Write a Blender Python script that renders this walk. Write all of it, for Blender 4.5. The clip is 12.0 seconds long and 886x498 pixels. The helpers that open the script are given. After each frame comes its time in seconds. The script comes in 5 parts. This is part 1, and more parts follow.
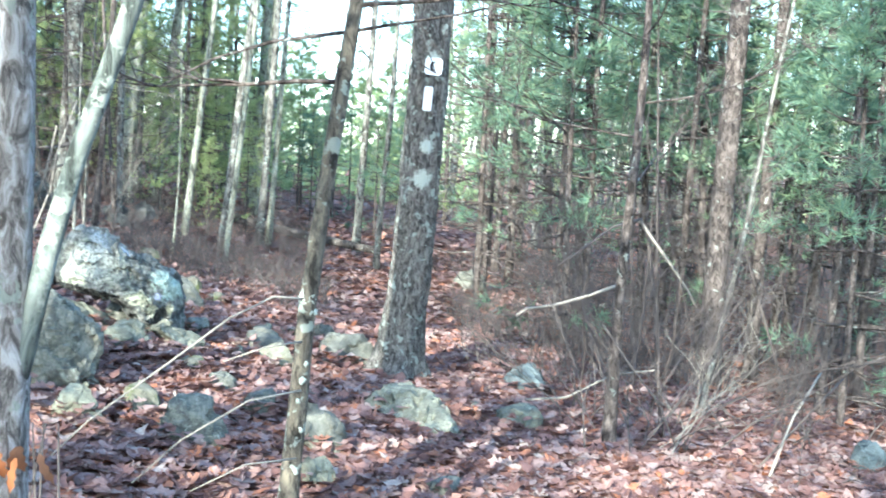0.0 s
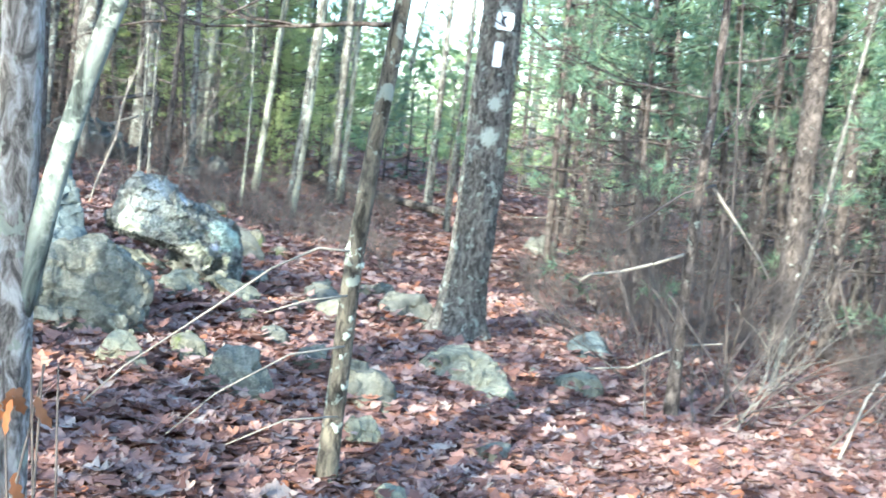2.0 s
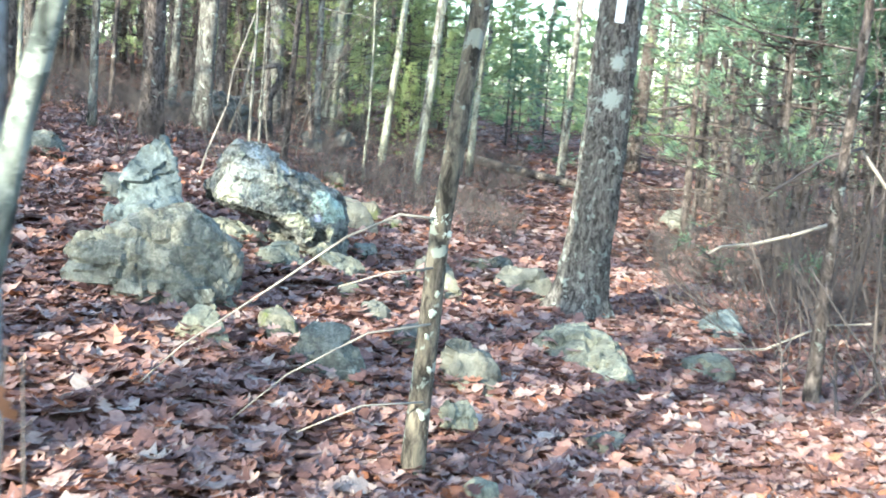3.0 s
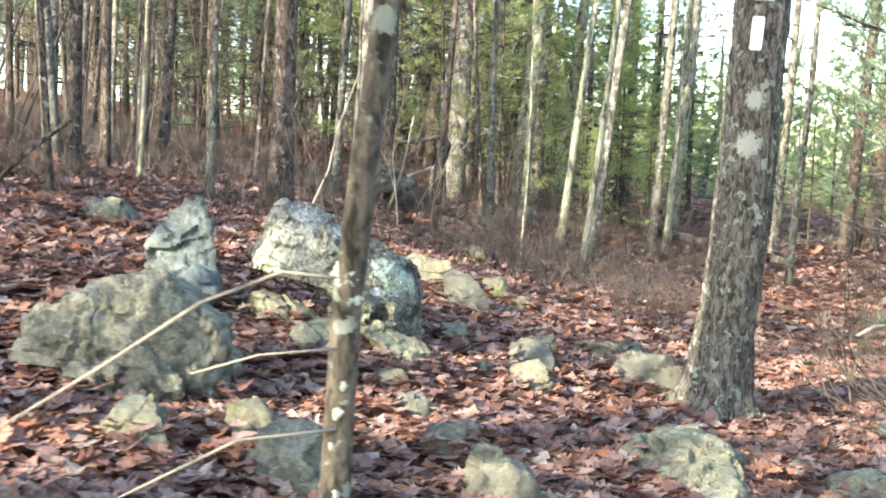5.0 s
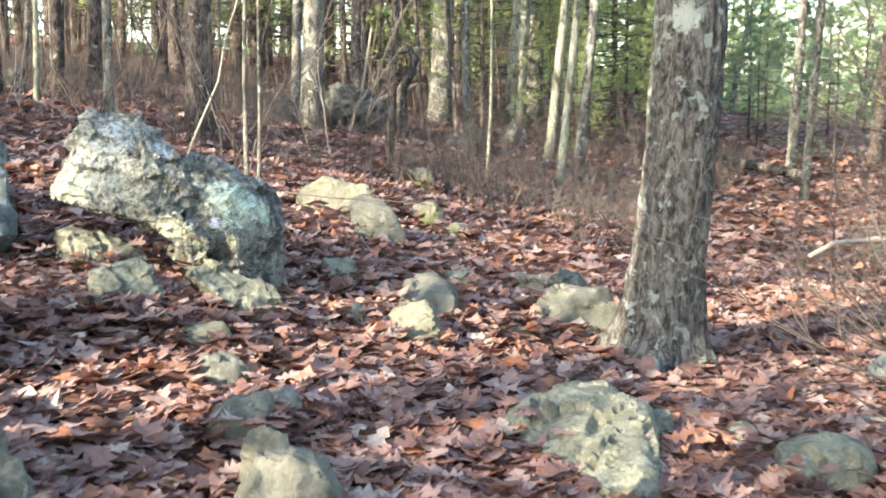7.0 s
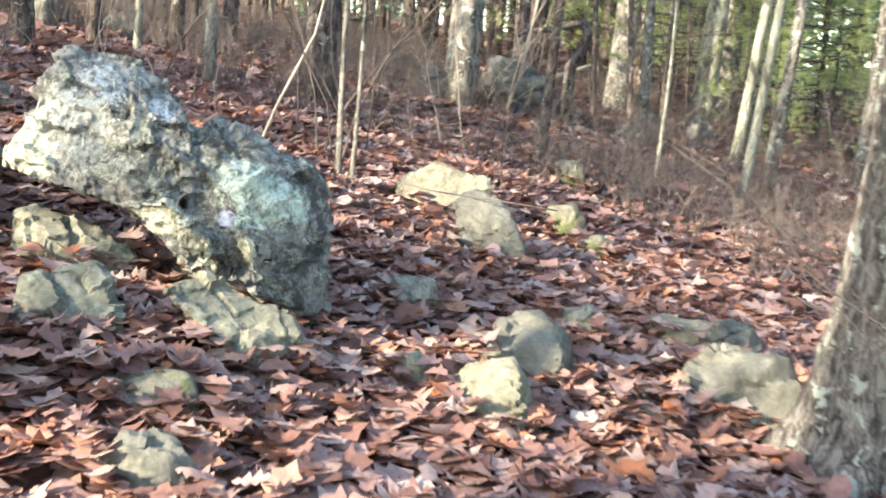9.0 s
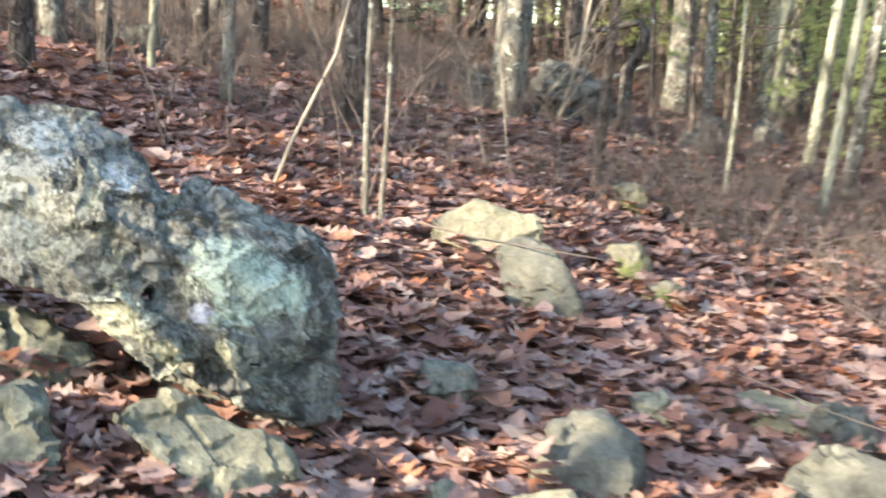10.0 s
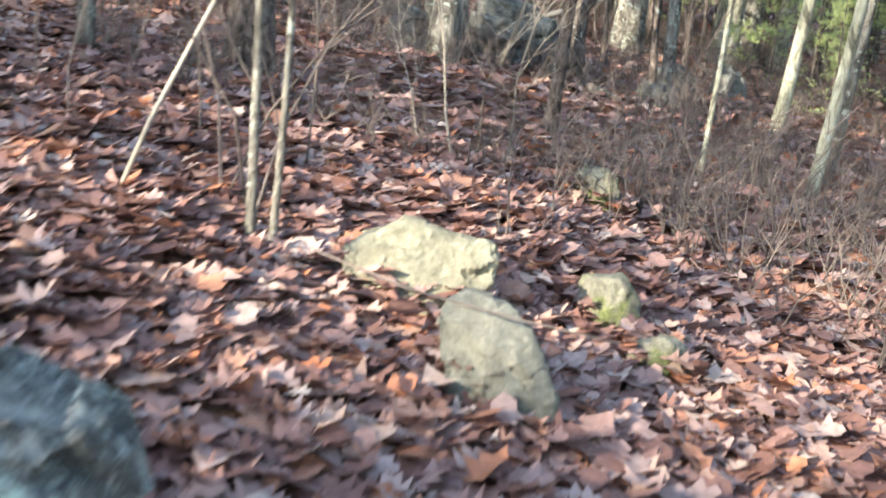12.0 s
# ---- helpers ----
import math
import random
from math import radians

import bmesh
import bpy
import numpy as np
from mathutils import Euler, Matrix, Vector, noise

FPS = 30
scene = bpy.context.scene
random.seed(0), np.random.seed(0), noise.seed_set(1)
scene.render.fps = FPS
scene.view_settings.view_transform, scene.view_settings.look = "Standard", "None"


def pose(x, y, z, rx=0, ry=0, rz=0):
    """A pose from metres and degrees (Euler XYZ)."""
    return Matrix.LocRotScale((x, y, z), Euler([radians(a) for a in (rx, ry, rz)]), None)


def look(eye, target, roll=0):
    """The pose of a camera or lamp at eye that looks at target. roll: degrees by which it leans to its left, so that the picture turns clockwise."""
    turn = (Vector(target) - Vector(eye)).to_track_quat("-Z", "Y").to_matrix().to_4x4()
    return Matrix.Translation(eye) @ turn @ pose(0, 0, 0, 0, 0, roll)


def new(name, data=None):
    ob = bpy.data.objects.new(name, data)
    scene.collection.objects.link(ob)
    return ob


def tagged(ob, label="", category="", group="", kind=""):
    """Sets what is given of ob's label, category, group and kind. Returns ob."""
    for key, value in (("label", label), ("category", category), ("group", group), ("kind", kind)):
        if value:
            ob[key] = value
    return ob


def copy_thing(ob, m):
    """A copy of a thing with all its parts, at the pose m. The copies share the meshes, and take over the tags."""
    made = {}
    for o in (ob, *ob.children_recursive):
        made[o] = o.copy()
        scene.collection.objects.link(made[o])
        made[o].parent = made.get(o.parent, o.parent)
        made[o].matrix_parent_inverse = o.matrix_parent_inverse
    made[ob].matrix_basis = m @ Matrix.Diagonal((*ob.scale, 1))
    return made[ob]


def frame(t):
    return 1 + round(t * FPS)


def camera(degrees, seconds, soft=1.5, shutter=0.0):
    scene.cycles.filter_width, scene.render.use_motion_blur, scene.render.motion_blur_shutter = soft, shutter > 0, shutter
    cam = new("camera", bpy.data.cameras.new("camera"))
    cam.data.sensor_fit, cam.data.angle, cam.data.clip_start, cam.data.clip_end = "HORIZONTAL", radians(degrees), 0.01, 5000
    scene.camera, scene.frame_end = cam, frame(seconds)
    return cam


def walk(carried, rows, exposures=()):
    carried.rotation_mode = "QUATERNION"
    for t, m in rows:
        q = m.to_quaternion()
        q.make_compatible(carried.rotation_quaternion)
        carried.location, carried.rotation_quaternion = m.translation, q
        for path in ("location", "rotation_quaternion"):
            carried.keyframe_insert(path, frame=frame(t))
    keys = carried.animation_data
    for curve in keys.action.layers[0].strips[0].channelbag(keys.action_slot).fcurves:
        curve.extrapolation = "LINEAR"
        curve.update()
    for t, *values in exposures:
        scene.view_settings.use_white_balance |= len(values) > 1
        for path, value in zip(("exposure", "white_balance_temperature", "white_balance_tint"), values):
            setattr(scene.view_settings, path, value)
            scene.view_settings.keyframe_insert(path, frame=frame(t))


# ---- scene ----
cam = camera(41.0, 12.0, soft=1.8, shutter=0.6)
PATH = [
    (0, (-0.704, 0.836, 1.613), (-0.494, 2.819, 1.462), 2.6),
    (0.5, (-0.721, 0.832, 1.608), (-0.467, 2.809, 1.443), 3.3),
    (1, (-0.73, 0.842, 1.609), (-0.498, 2.82, 1.424), 3.9),
    (1.5, (-0.738, 0.877, 1.575), (-0.535, 2.855, 1.361), 5.8),
    (2, (-0.59, 1.045, 1.557), (-0.506, 3.032, 1.342), 4.4),
    (2.5, (-0.496, 1.21, 1.476), (-0.511, 3.197, 1.244), 4.4),
    (3, (-0.41, 1.543, 1.481), (-0.563, 3.519, 1.21), 3.5),
    (3.5, (-0.193, 1.872, 1.43), (-0.452, 3.847, 1.249), 5.1),
    (3.7, (-0.097, 1.991, 1.407), (-0.491, 3.946, 1.262), 5.1),
    (5.3, (0.389, 3.119, 1.282), (-0.218, 5.018, 1.126), 1.8),
    (5.5, (0.443, 3.241, 1.257), (-0.188, 5.132, 1.094), 1.7),
    (6, (0.546, 3.584, 1.253), (-0.043, 5.488, 1.082), 5.0),
    (6.5, (0.595, 3.913, 1.147), (0.032, 5.822, 0.951), 6.0),
    (6.7, (0.673, 4.104, 1.173), (0.066, 5.992, 0.914), 0.8),
    (8.3, (0.506, 5.287, 1.08), (-0.27, 7.11, 0.807), 0.6),
    (8.5, (0.479, 5.502, 1.152), (-0.34, 7.294, 0.806), 1.0),
    (9, (0.358, 5.846, 1.105), (-0.563, 7.597, 0.809), 3.7),
    (9.5, (0.16, 6.212, 1.168), (-0.776, 7.953, 0.863), 4.2),
    (10, (0.03, 6.535, 1.228), (-0.969, 8.239, 0.915), 2.4),
    (10.5, (-0.158, 6.756, 1.179), (-1.336, 8.339, 0.855), 2.1),
    (11, (-0.431, 6.978, 1.281), (-1.441, 8.655, 0.867), 5.9),
    (11.5, (-0.611, 7.309, 1.23), (-1.491, 9.059, 0.83), 7.4),
    (12, (-0.677, 7.724, 1.367), (-1.537, 9.472, 0.918), 5.0),
]
walk(cam, [(t, look(e, g, r)) for t, e, g, r in PATH],
     [(0, 2.64, 5150, -3), (3.0, 2.74, 5550, -3), (5.3, 2.62, 6600, 3), (6.7, 2.66, 6600, 4), (8.3, 2.86, 6300, 5), (9.5, 2.83, 6800, 6), (10.5, 2.7, 6600, 6), (12, 2.78, 6300, 5)])
# ---- daylight ----
SUN_TO = Vector((-0.4, -0.92, 0.44)).normalized()
world = bpy.data.worlds.new("sky")
scene.world = world
world.use_nodes = True
wn = world.node_tree.nodes
sky = wn.new("ShaderNodeTexSky")
sky.sky_type = "NISHITA"
sky.sun_disc = False
sky.sun_elevation = math.asin(SUN_TO.z)
sky.sun_rotation = math.atan2(SUN_TO.x, SUN_TO.y)
wn["Background"].inputs[1].default_value = 0.15
world.node_tree.links.new(sky.outputs[0], wn["Background"].inputs[0])
sun = new("sun", bpy.data.lights.new("sun", "SUN"))
sun.data.energy = 3.5
sun.data.angle = radians(0.5)
sun.data.color = (1.0, 0.86, 0.68)
sun.matrix_world = look(SUN_TO * 50, (0, 0, 0))


# ---- the lie of the land ----
def ground_z(x, y):
    """Height of the hillside: rises to the left of the trail, dips to the right."""
    u, v = np.tanh(np.asarray(x, float) / 4), np.tanh((np.asarray(y, float) - 9) / 8)
    hill = 4.5 * np.tanh(0.026 * np.logaddexp(0, -np.asarray(x, float) - 4.5)) * (0.5 + 0.5 * np.tanh((np.asarray(y, float) - 11) / 4))
    return (hill + 0.003 - 0.669 * u + 0.013 * v + 0.383 * u * u - 0.156 * u * v - 0.303 * v * v - 0.319 * u**3
            - 0.057 * u * u * v + 0.356 * u * v * v - 0.11 * v**3 + 0.041 * u**3 * v - 0.208 * u * u * v * v
            + 0.446 * v**4)


def gz(x, y):
    return float(ground_z(x, y))


# ---- materials ----
def material(name, rough=0.85):
    m = bpy.data.materials.new(name)
    m.use_nodes = True
    nt = m.node_tree
    b = nt.nodes["Principled BSDF"]
    b.inputs["Roughness"].default_value = rough
    b.inputs["Specular IOR Level"].default_value = 0.25
    return m, nt, b


def coords(nt, scale=(1, 1, 1)):
    tc = nt.nodes.new("ShaderNodeTexCoord")
    mp = nt.nodes.new("ShaderNodeMapping")
    mp.inputs["Scale"].default_value = scale
    nt.links.new(tc.outputs["Object"], mp.inputs[0])
    return mp.outputs[0]


def noise_tex(nt, vec, scale, detail=6, rough=0.6, warp=0.0):
    n = nt.nodes.new("ShaderNodeTexNoise")
    n.inputs["Scale"].default_value = scale
    n.inputs["Detail"].default_value = detail
    n.inputs["Roughness"].default_value = rough
    n.inputs["Distortion"].default_value = warp
    nt.links.new(vec, n.inputs["Vector"])
    return n.outputs["Fac"]


def ramp(nt, fac, stops):
    r = nt.nodes.new("ShaderNodeValToRGB")
    e = r.color_ramp.elements
    while len(e) < len(stops):
        e.new(0.5)
    for el, (p, c) in zip(e, stops):
        el.position = p
        el.color = (*c, 1) if len(c) == 3 else c
    nt.links.new(fac, r.inputs[0])
    return r.outputs[0]


def grey(a):
    return (a, a, a)


def mix(nt, fac, a, b, mode="MIX"):
    n = nt.nodes.new("ShaderNodeMix")
    n.data_type = "RGBA"
    n.blend_type = mode
    for s, v in ((n.inputs[0], fac), (n.inputs[6], a), (n.inputs[7], b)):
        if isinstance(v, (int, float)):
            s.default_value = v
        elif isinstance(v, tuple):
            s.default_value = (*v, 1)
        else:
            nt.links.new(v, s)
    return n.outputs[2]


def bump(nt, b, height, strength, distance):
    n = nt.nodes.new("ShaderNodeBump")
    n.inputs["Strength"].default_value = strength
    n.inputs["Distance"].default_value = distance
    nt.links.new(height, n.inputs["Height"])
    nt.links.new(n.outputs[0], b.inputs["Normal"])


def spot(nt, centre, radius, vec, wobble=1.1):
    """A patch of growth round a point of the object, with a ragged rim: 1 inside, 0 outside."""
    d = nt.nodes.new("ShaderNodeVectorMath")
    d.operation = "DISTANCE"
    d.inputs[1].default_value = centre
    nt.links.new(vec, d.inputs[0])
    n = noise_tex(nt, vec, min(60, 2.6 / radius), 10, 0.82)
    a = nt.nodes.new("ShaderNodeMath")
    a.operation = "MULTIPLY_ADD"
    a.inputs[1].default_value = radius * wobble * 4
    nt.links.new(n, a.inputs[0])
    a.inputs[2].default_value = -radius * wobble * 2
    s = nt.nodes.new("ShaderNodeMath")
    nt.links.new(d.outputs["Value"], s.inputs[0])
    nt.links.new(a.outputs[0], s.inputs[1])
    return ramp(nt, s.outputs[0], [(radius * 0.85, grey(1)), (min(0.999, radius * 1.1), grey(0))])


def rock_material(name, base, lichen=0.5, moss=0.0, spots=(), crusty=0.75):
    m, nt, b = material(name, 0.9)
    v = coords(nt)
    big = noise_tex(nt, v, 4.0, 8, 0.7, 0.6)
    fine = noise_tex(nt, v, 60, 8, 0.8)
    col = ramp(nt, big, [(0.36, tuple(c * 0.62 for c in base)), (0.5, base), (0.64, tuple(min(1, c * 1.4) for c in base))])
    # darker weathered skin with ragged rims, then pale and mint crusts
    skin = ramp(nt, noise_tex(nt, v, 9, 13, 0.82, 0.5), [(0.47, grey(0)), (0.53, grey(crusty))])
    col = mix(nt, skin, col, tuple(c * 0.28 for c in base))
    if lichen > 0:
        pale = ramp(nt, noise_tex(nt, v, 10, 13, 0.82, 0.8), [(0.62 - 0.11 * lichen, grey(0)), (0.68 - 0.11 * lichen, grey(0.85))])
        col = mix(nt, pale, col, ramp(nt, noise_tex(nt, v, 80, 6, 0.7), [(0.4, (0.21, 0.22, 0.19)), (0.58, (0.38, 0.39, 0.335))]))
        mint = ramp(nt, noise_tex(nt, v, 6.1, 13, 0.82, 0.6), [(0.66 - 0.1 * lichen, grey(0)), (0.7 - 0.1 * lichen, grey(0.85))])
        col = mix(nt, mint, col, ramp(nt, noise_tex(nt, v, 90, 6, 0.7), [(0.4, (0.22, 0.245, 0.19)), (0.6, (0.37, 0.41, 0.32))]))
    if moss > 0:
        mo = ramp(nt, noise_tex(nt, v, 5.2, 10, 0.75), [(0.66 - 0.2 * moss, grey(0)), (0.74 - 0.2 * moss, grey(0.85))])
        col = mix(nt, mo, col, ramp(nt, fine, [(0.4, (0.05, 0.065, 0.02)), (0.6, (0.15, 0.17, 0.05))]))
    for centre, radius, tone in spots:
        col = mix(nt, spot(nt, centre, radius, v), col, ramp(nt, noise_tex(nt, v, 38, 9, 0.82, 0.5), [(0.4, tuple(c * 0.3 for c in tone)), (0.47, tuple(c * 0.75 for c in tone)), (0.58, tone)]))
    pits = ramp(nt, noise_tex(nt, v, 33, 10, 0.85, 0.4), [(0.53, grey(0)), (0.59, grey(0.85 * crusty))])
    col = mix(nt, pits, col, (0.05, 0.05, 0.045))
    col = mix(nt, 0.5, col, ramp(nt, fine, [(0.36, grey(0.25)), (0.5, grey(0.5)), (0.64, grey(0.78))]), "OVERLAY")
    nt.links.new(col, b.inputs["Base Color"])
    bump(nt, b, mix(nt, 0.5, noise_tex(nt, v, 24, 13, 0.75), fine), 0.8, 0.014)
    return m


def bark_material(name, dark, light, lichen=0.3, furrow=1.0, spots=()):
    m, nt, b = material(name, 0.92)
    v = coords(nt, (1, 1, 0.4))
    w = coords(nt)
    plates = noise_tex(nt, v, 30 * furrow, 9, 0.72, 0.8)
    col = ramp(nt, plates, [(0.4, tuple(c * 0.3 for c in dark)), (0.49, dark), (0.6, light)])
    col = mix(nt, 0.4, col, ramp(nt, noise_tex(nt, w, 4, 5), [(0.3, grey(0.35)), (0.7, grey(0.7))]), "OVERLAY")
    if lichen > 0:
        li = ramp(nt, noise_tex(nt, w, 14, 5, 0.6, 0.3), [(0.64 - 0.14 * lichen, grey(0)), (0.67 - 0.14 * lichen, grey(0.9))])
        col = mix(nt, li, col, (0.3, 0.325, 0.285))
    for centre, radius, tone in spots:
        col = mix(nt, spot(nt, centre, radius, w, 0.9), col, tone)
    nt.links.new(col, b.inputs["Base Color"])
    bump(nt, b, plates, 0.9, 0.02)
    return m


def leaf_material(name, island=True):
    m, nt, b = material(name, 0.75)
    if island:
        r = nt.nodes.new("ShaderNodeNewGeometry").outputs["Random Per Island"]
    else:
        r = nt.nodes.new("ShaderNodeObjectInfo").outputs["Random"]
    v = coords(nt)
    col = ramp(nt, r, [(0.0, (0.13, 0.068, 0.056)), (0.14, (0.2, 0.105, 0.086)), (0.34, (0.27, 0.15, 0.125)), (0.55, (0.32, 0.205, 0.18)),
                       (0.74, (0.4, 0.29, 0.26)), (0.84, (0.38, 0.15, 0.075)), (0.92, (0.36, 0.22, 0.17)), (1.0, (0.47, 0.38, 0.33))])
    col = mix(nt, 0.4, col, ramp(nt, noise_tex(nt, v, 45, 4), [(0.36, grey(0.28)), (0.62, grey(0.7))]), "OVERLAY")
    nt.links.new(col, b.inputs["Base Color"])
    t = nt.nodes.new("ShaderNodeBsdfTranslucent")
    nt.links.new(col, t.inputs[0])
    s = nt.nodes.new("ShaderNodeMixShader")
    s.inputs[0].default_value = 0.3
    nt.links.new(b.outputs[0], s.inputs[1])
    nt.links.new(t.outputs[0], s.inputs[2])
    nt.links.new(s.outputs[0], nt.nodes["Material Output"].inputs[0])
    return m


def needle_material(name, tones):
    m, nt, b = material(name, 0.55)
    r = nt.nodes.new("ShaderNodeNewGeometry").outputs["Random Per Island"]
    col = ramp(nt, r, [(0.0, tones[0]), (0.5, tones[1]), (1.0, tones[2])])
    o = nt.nodes.new("ShaderNodeObjectInfo").outputs["Random"]
    col = mix(nt, 0.5, col, ramp(nt, o, [(0, (0.42, 0.5, 0.5)), (1, (0.56, 0.56, 0.4))]), "OVERLAY")
    nt.links.new(col, b.inputs["Base Color"])
    t = nt.nodes.new("ShaderNodeBsdfTranslucent")
    nt.links.new(col, t.inputs[0])
    s = nt.nodes.new("ShaderNodeMixShader")
    s.inputs[0].default_value = 0.45
    nt.links.new(b.outputs[0], s.inputs[1])
    nt.links.new(t.outputs[0], s.inputs[2])
    nt.links.new(s.outputs[0], nt.nodes["Material Output"].inputs[0])
    return m


def soil_material():
    m, nt, b = material("leaf_mould", 0.95)
    v = coords(nt)
    a = noise_tex(nt, v, 14, 8, 0.75, 0.4)
    vor = nt.nodes.new("ShaderNodeTexVoronoi")
    vor.inputs["Scale"].default_value = 16
    nt.links.new(v, vor.inputs["Vector"])
    col = ramp(nt, a, [(0.3, (0.04, 0.02, 0.015)), (0.5, (0.13, 0.06, 0.04)), (0.7, (0.24, 0.13, 0.09))])
    col = mix(nt, 0.5, col, ramp(nt, vor.outputs["Color"], [(0.2, (0.06, 0.028, 0.02)), (0.6, (0.22, 0.1, 0.06)), (0.9, (0.36, 0.22, 0.15))]))
    nt.links.new(col, b.inputs["Base Color"])
    bump(nt, b, a, 1.0, 0.05)
    return m


def plain_material(name, colour, rough=0.7, vary=0.25, scale=30):
    m, nt, b = material(name, rough)
    v = coords(nt)
    col = mix(nt, vary, colour, ramp(nt, noise_tex(nt, v, scale, 6, 0.7), [(0.3, tuple(c * 0.4 for c in colour)), (0.7, colour)]))
    nt.links.new(col, b.inputs["Base Color"])
    return m


GREY_ROCK = rock_material("grey_lichen_rock", (0.205, 0.2, 0.165), 0.55, 0.15, crusty=0.6)
TAN_ROCK = rock_material("tan_rock", (0.2, 0.19, 0.14), 0.3, 0.2, crusty=0.2)
PLAIN_ROCK = rock_material("plain_olive_grey_rock", (0.155, 0.152, 0.127), 0.15, 0.08, crusty=0.25)
PALE_ROCK = rock_material("pale_green_rock", (0.235, 0.23, 0.175), 0.45, 0.2, crusty=0.5)
BLUE_ROCK = rock_material("blue_grey_rock", (0.15, 0.175, 0.175), 0.35, 0.05, crusty=0.4)
MOSSY_ROCK = rock_material("mossy_rock", (0.18, 0.17, 0.13), 0.2, 0.75, crusty=0.5)
MOSS_GREY_ROCK = rock_material("grey_rock_with_moss", (0.16, 0.165, 0.135), 0.25, 0.35, crusty=0.35)
HEAP_ROCK = rock_material("dark_heap_rock", (0.13, 0.13, 0.118), 0.3, 0.25, crusty=0.6)
BARK = bark_material("oak_bark", (0.1, 0.085, 0.075), (0.24, 0.22, 0.2), 0.5)
DARK_BARK = bark_material("dark_pine_bark", (0.07, 0.055, 0.048), (0.17, 0.14, 0.125), 0.15)
GREY_BARK = bark_material("grey_maple_bark", (0.12, 0.11, 0.095), (0.25, 0.24, 0.21), 0.45, 0.6)
PALE_BARK = bark_material("pale_birch_bark", (0.24, 0.235, 0.18), (0.42, 0.42, 0.33), 0.3, 0.4)
TWIG = plain_material("grey_twig", (0.115, 0.094, 0.085), 0.85, 0.5, 60)
PALE_TWIG = plain_material("bleached_twig", (0.29, 0.255, 0.215), 0.8, 0.4, 60)
DEADWOOD = bark_material("dead_wood", (0.06, 0.05, 0.045), (0.16, 0.14, 0.125), 0.1)
LITTER = leaf_material("fallen_leaf_mix", True)
LEAF = leaf_material("fallen_oak_leaf", False)
NEEDLES = needle_material("pine_needles", [(0.13, 0.2, 0.15), (0.2, 0.28, 0.2), (0.31, 0.38, 0.23)])
# lighter, yellower copy of the pine needles: sunlight put into the colour
SUNNY_NEEDLES = needle_material("sunlit_needles", [(0.21, 0.26, 0.13), (0.33, 0.38, 0.18), (0.48, 0.5, 0.26)])
SOIL = soil_material()
WHITE_PAINT = plain_material("white_paint", (0.8, 0.82, 0.84), 0.5, 0.15, 40)
BLACK_PAINT = plain_material("black_paint", (0.02, 0.02, 0.025), 0.5, 0.1)
DEAD_LEAF = plain_material("hanging_dead_leaf", (0.3, 0.12, 0.05), 0.6, 0.5, 40)


# ---- mesh helpers ----
class Shape:
    """Collects vertices and faces for one mesh."""

    def __init__(self):
        self.v, self.f = [], []

    def tube(self, pts, radii, n=8, rough=0.0, cap=True):
        pts = [Vector(p) for p in pts]
        start = len(self.v)
        side = None
        for i, p in enumerate(pts):
            d = (pts[min(i + 1, len(pts) - 1)] - pts[max(i - 1, 0)]).normalized()
            ref = Vector((1, 0, 0)) if abs(d.x) < 0.8 else Vector((0, 1, 0))
            side = d.cross(ref).normalized() if side is None else (side - d * side.dot(d)).normalized()
            other = d.cross(side)
            for k in range(n):
                a = 2 * math.pi * k / n
                r = radii[i]
                if rough:
                    r *= 1 + rough * noise.noise((math.cos(a) * 2.2, math.sin(a) * 2.2, p.z * 2.5 + start))
                self.v.append(p + (side * math.cos(a) + other * math.sin(a)) * r)
        for i in range(len(pts) - 1):
            for k in range(n):
                a, b = start + i * n + k, start + i * n + (k + 1) % n
                self.f.append((a, b, b + n, a + n))
        if cap:
            self.f.append(tuple(range(start + (len(pts) - 1) * n, start + len(pts) * n)))
            self.f.append(tuple(range(start + n - 1, start - 1, -1)))

    def tri(self, a, b, c):
        i = len(self.v)
        self.v += [a, b, c]
        self.f.append((i, i + 1, i + 2))

    def mesh(self, name, mat, smooth=True):
        me = bpy.data.meshes.new(name)
        me.from_pydata([tuple(p) for p in self.v], [], self.f)
        me.materials.append(mat)
        if smooth:
            me.shade_smooth()
        return me


def part(name, shape, mat, parent, label="", smooth=True):
    ob = new(name, shape.mesh(name, mat, smooth) if isinstance(shape, Shape) else shape)
    ob.parent = parent
    if label:
        tagged(ob, label)
    return ob


def thing(name, at, label, category, group="", kind=""):
    ob = new(name)
    ob.empty_display_size = 0.1
    ob.location = at
    return tagged(ob, label, category, group, kind)


def mesh_object(name, bm, mat, smooth=True):
    me = bpy.data.meshes.new(name)
    bm.to_mesh(me)
    bm.free()
    me.materials.append(mat)
    if smooth:
        me.shade_smooth()
    return new(name, me)


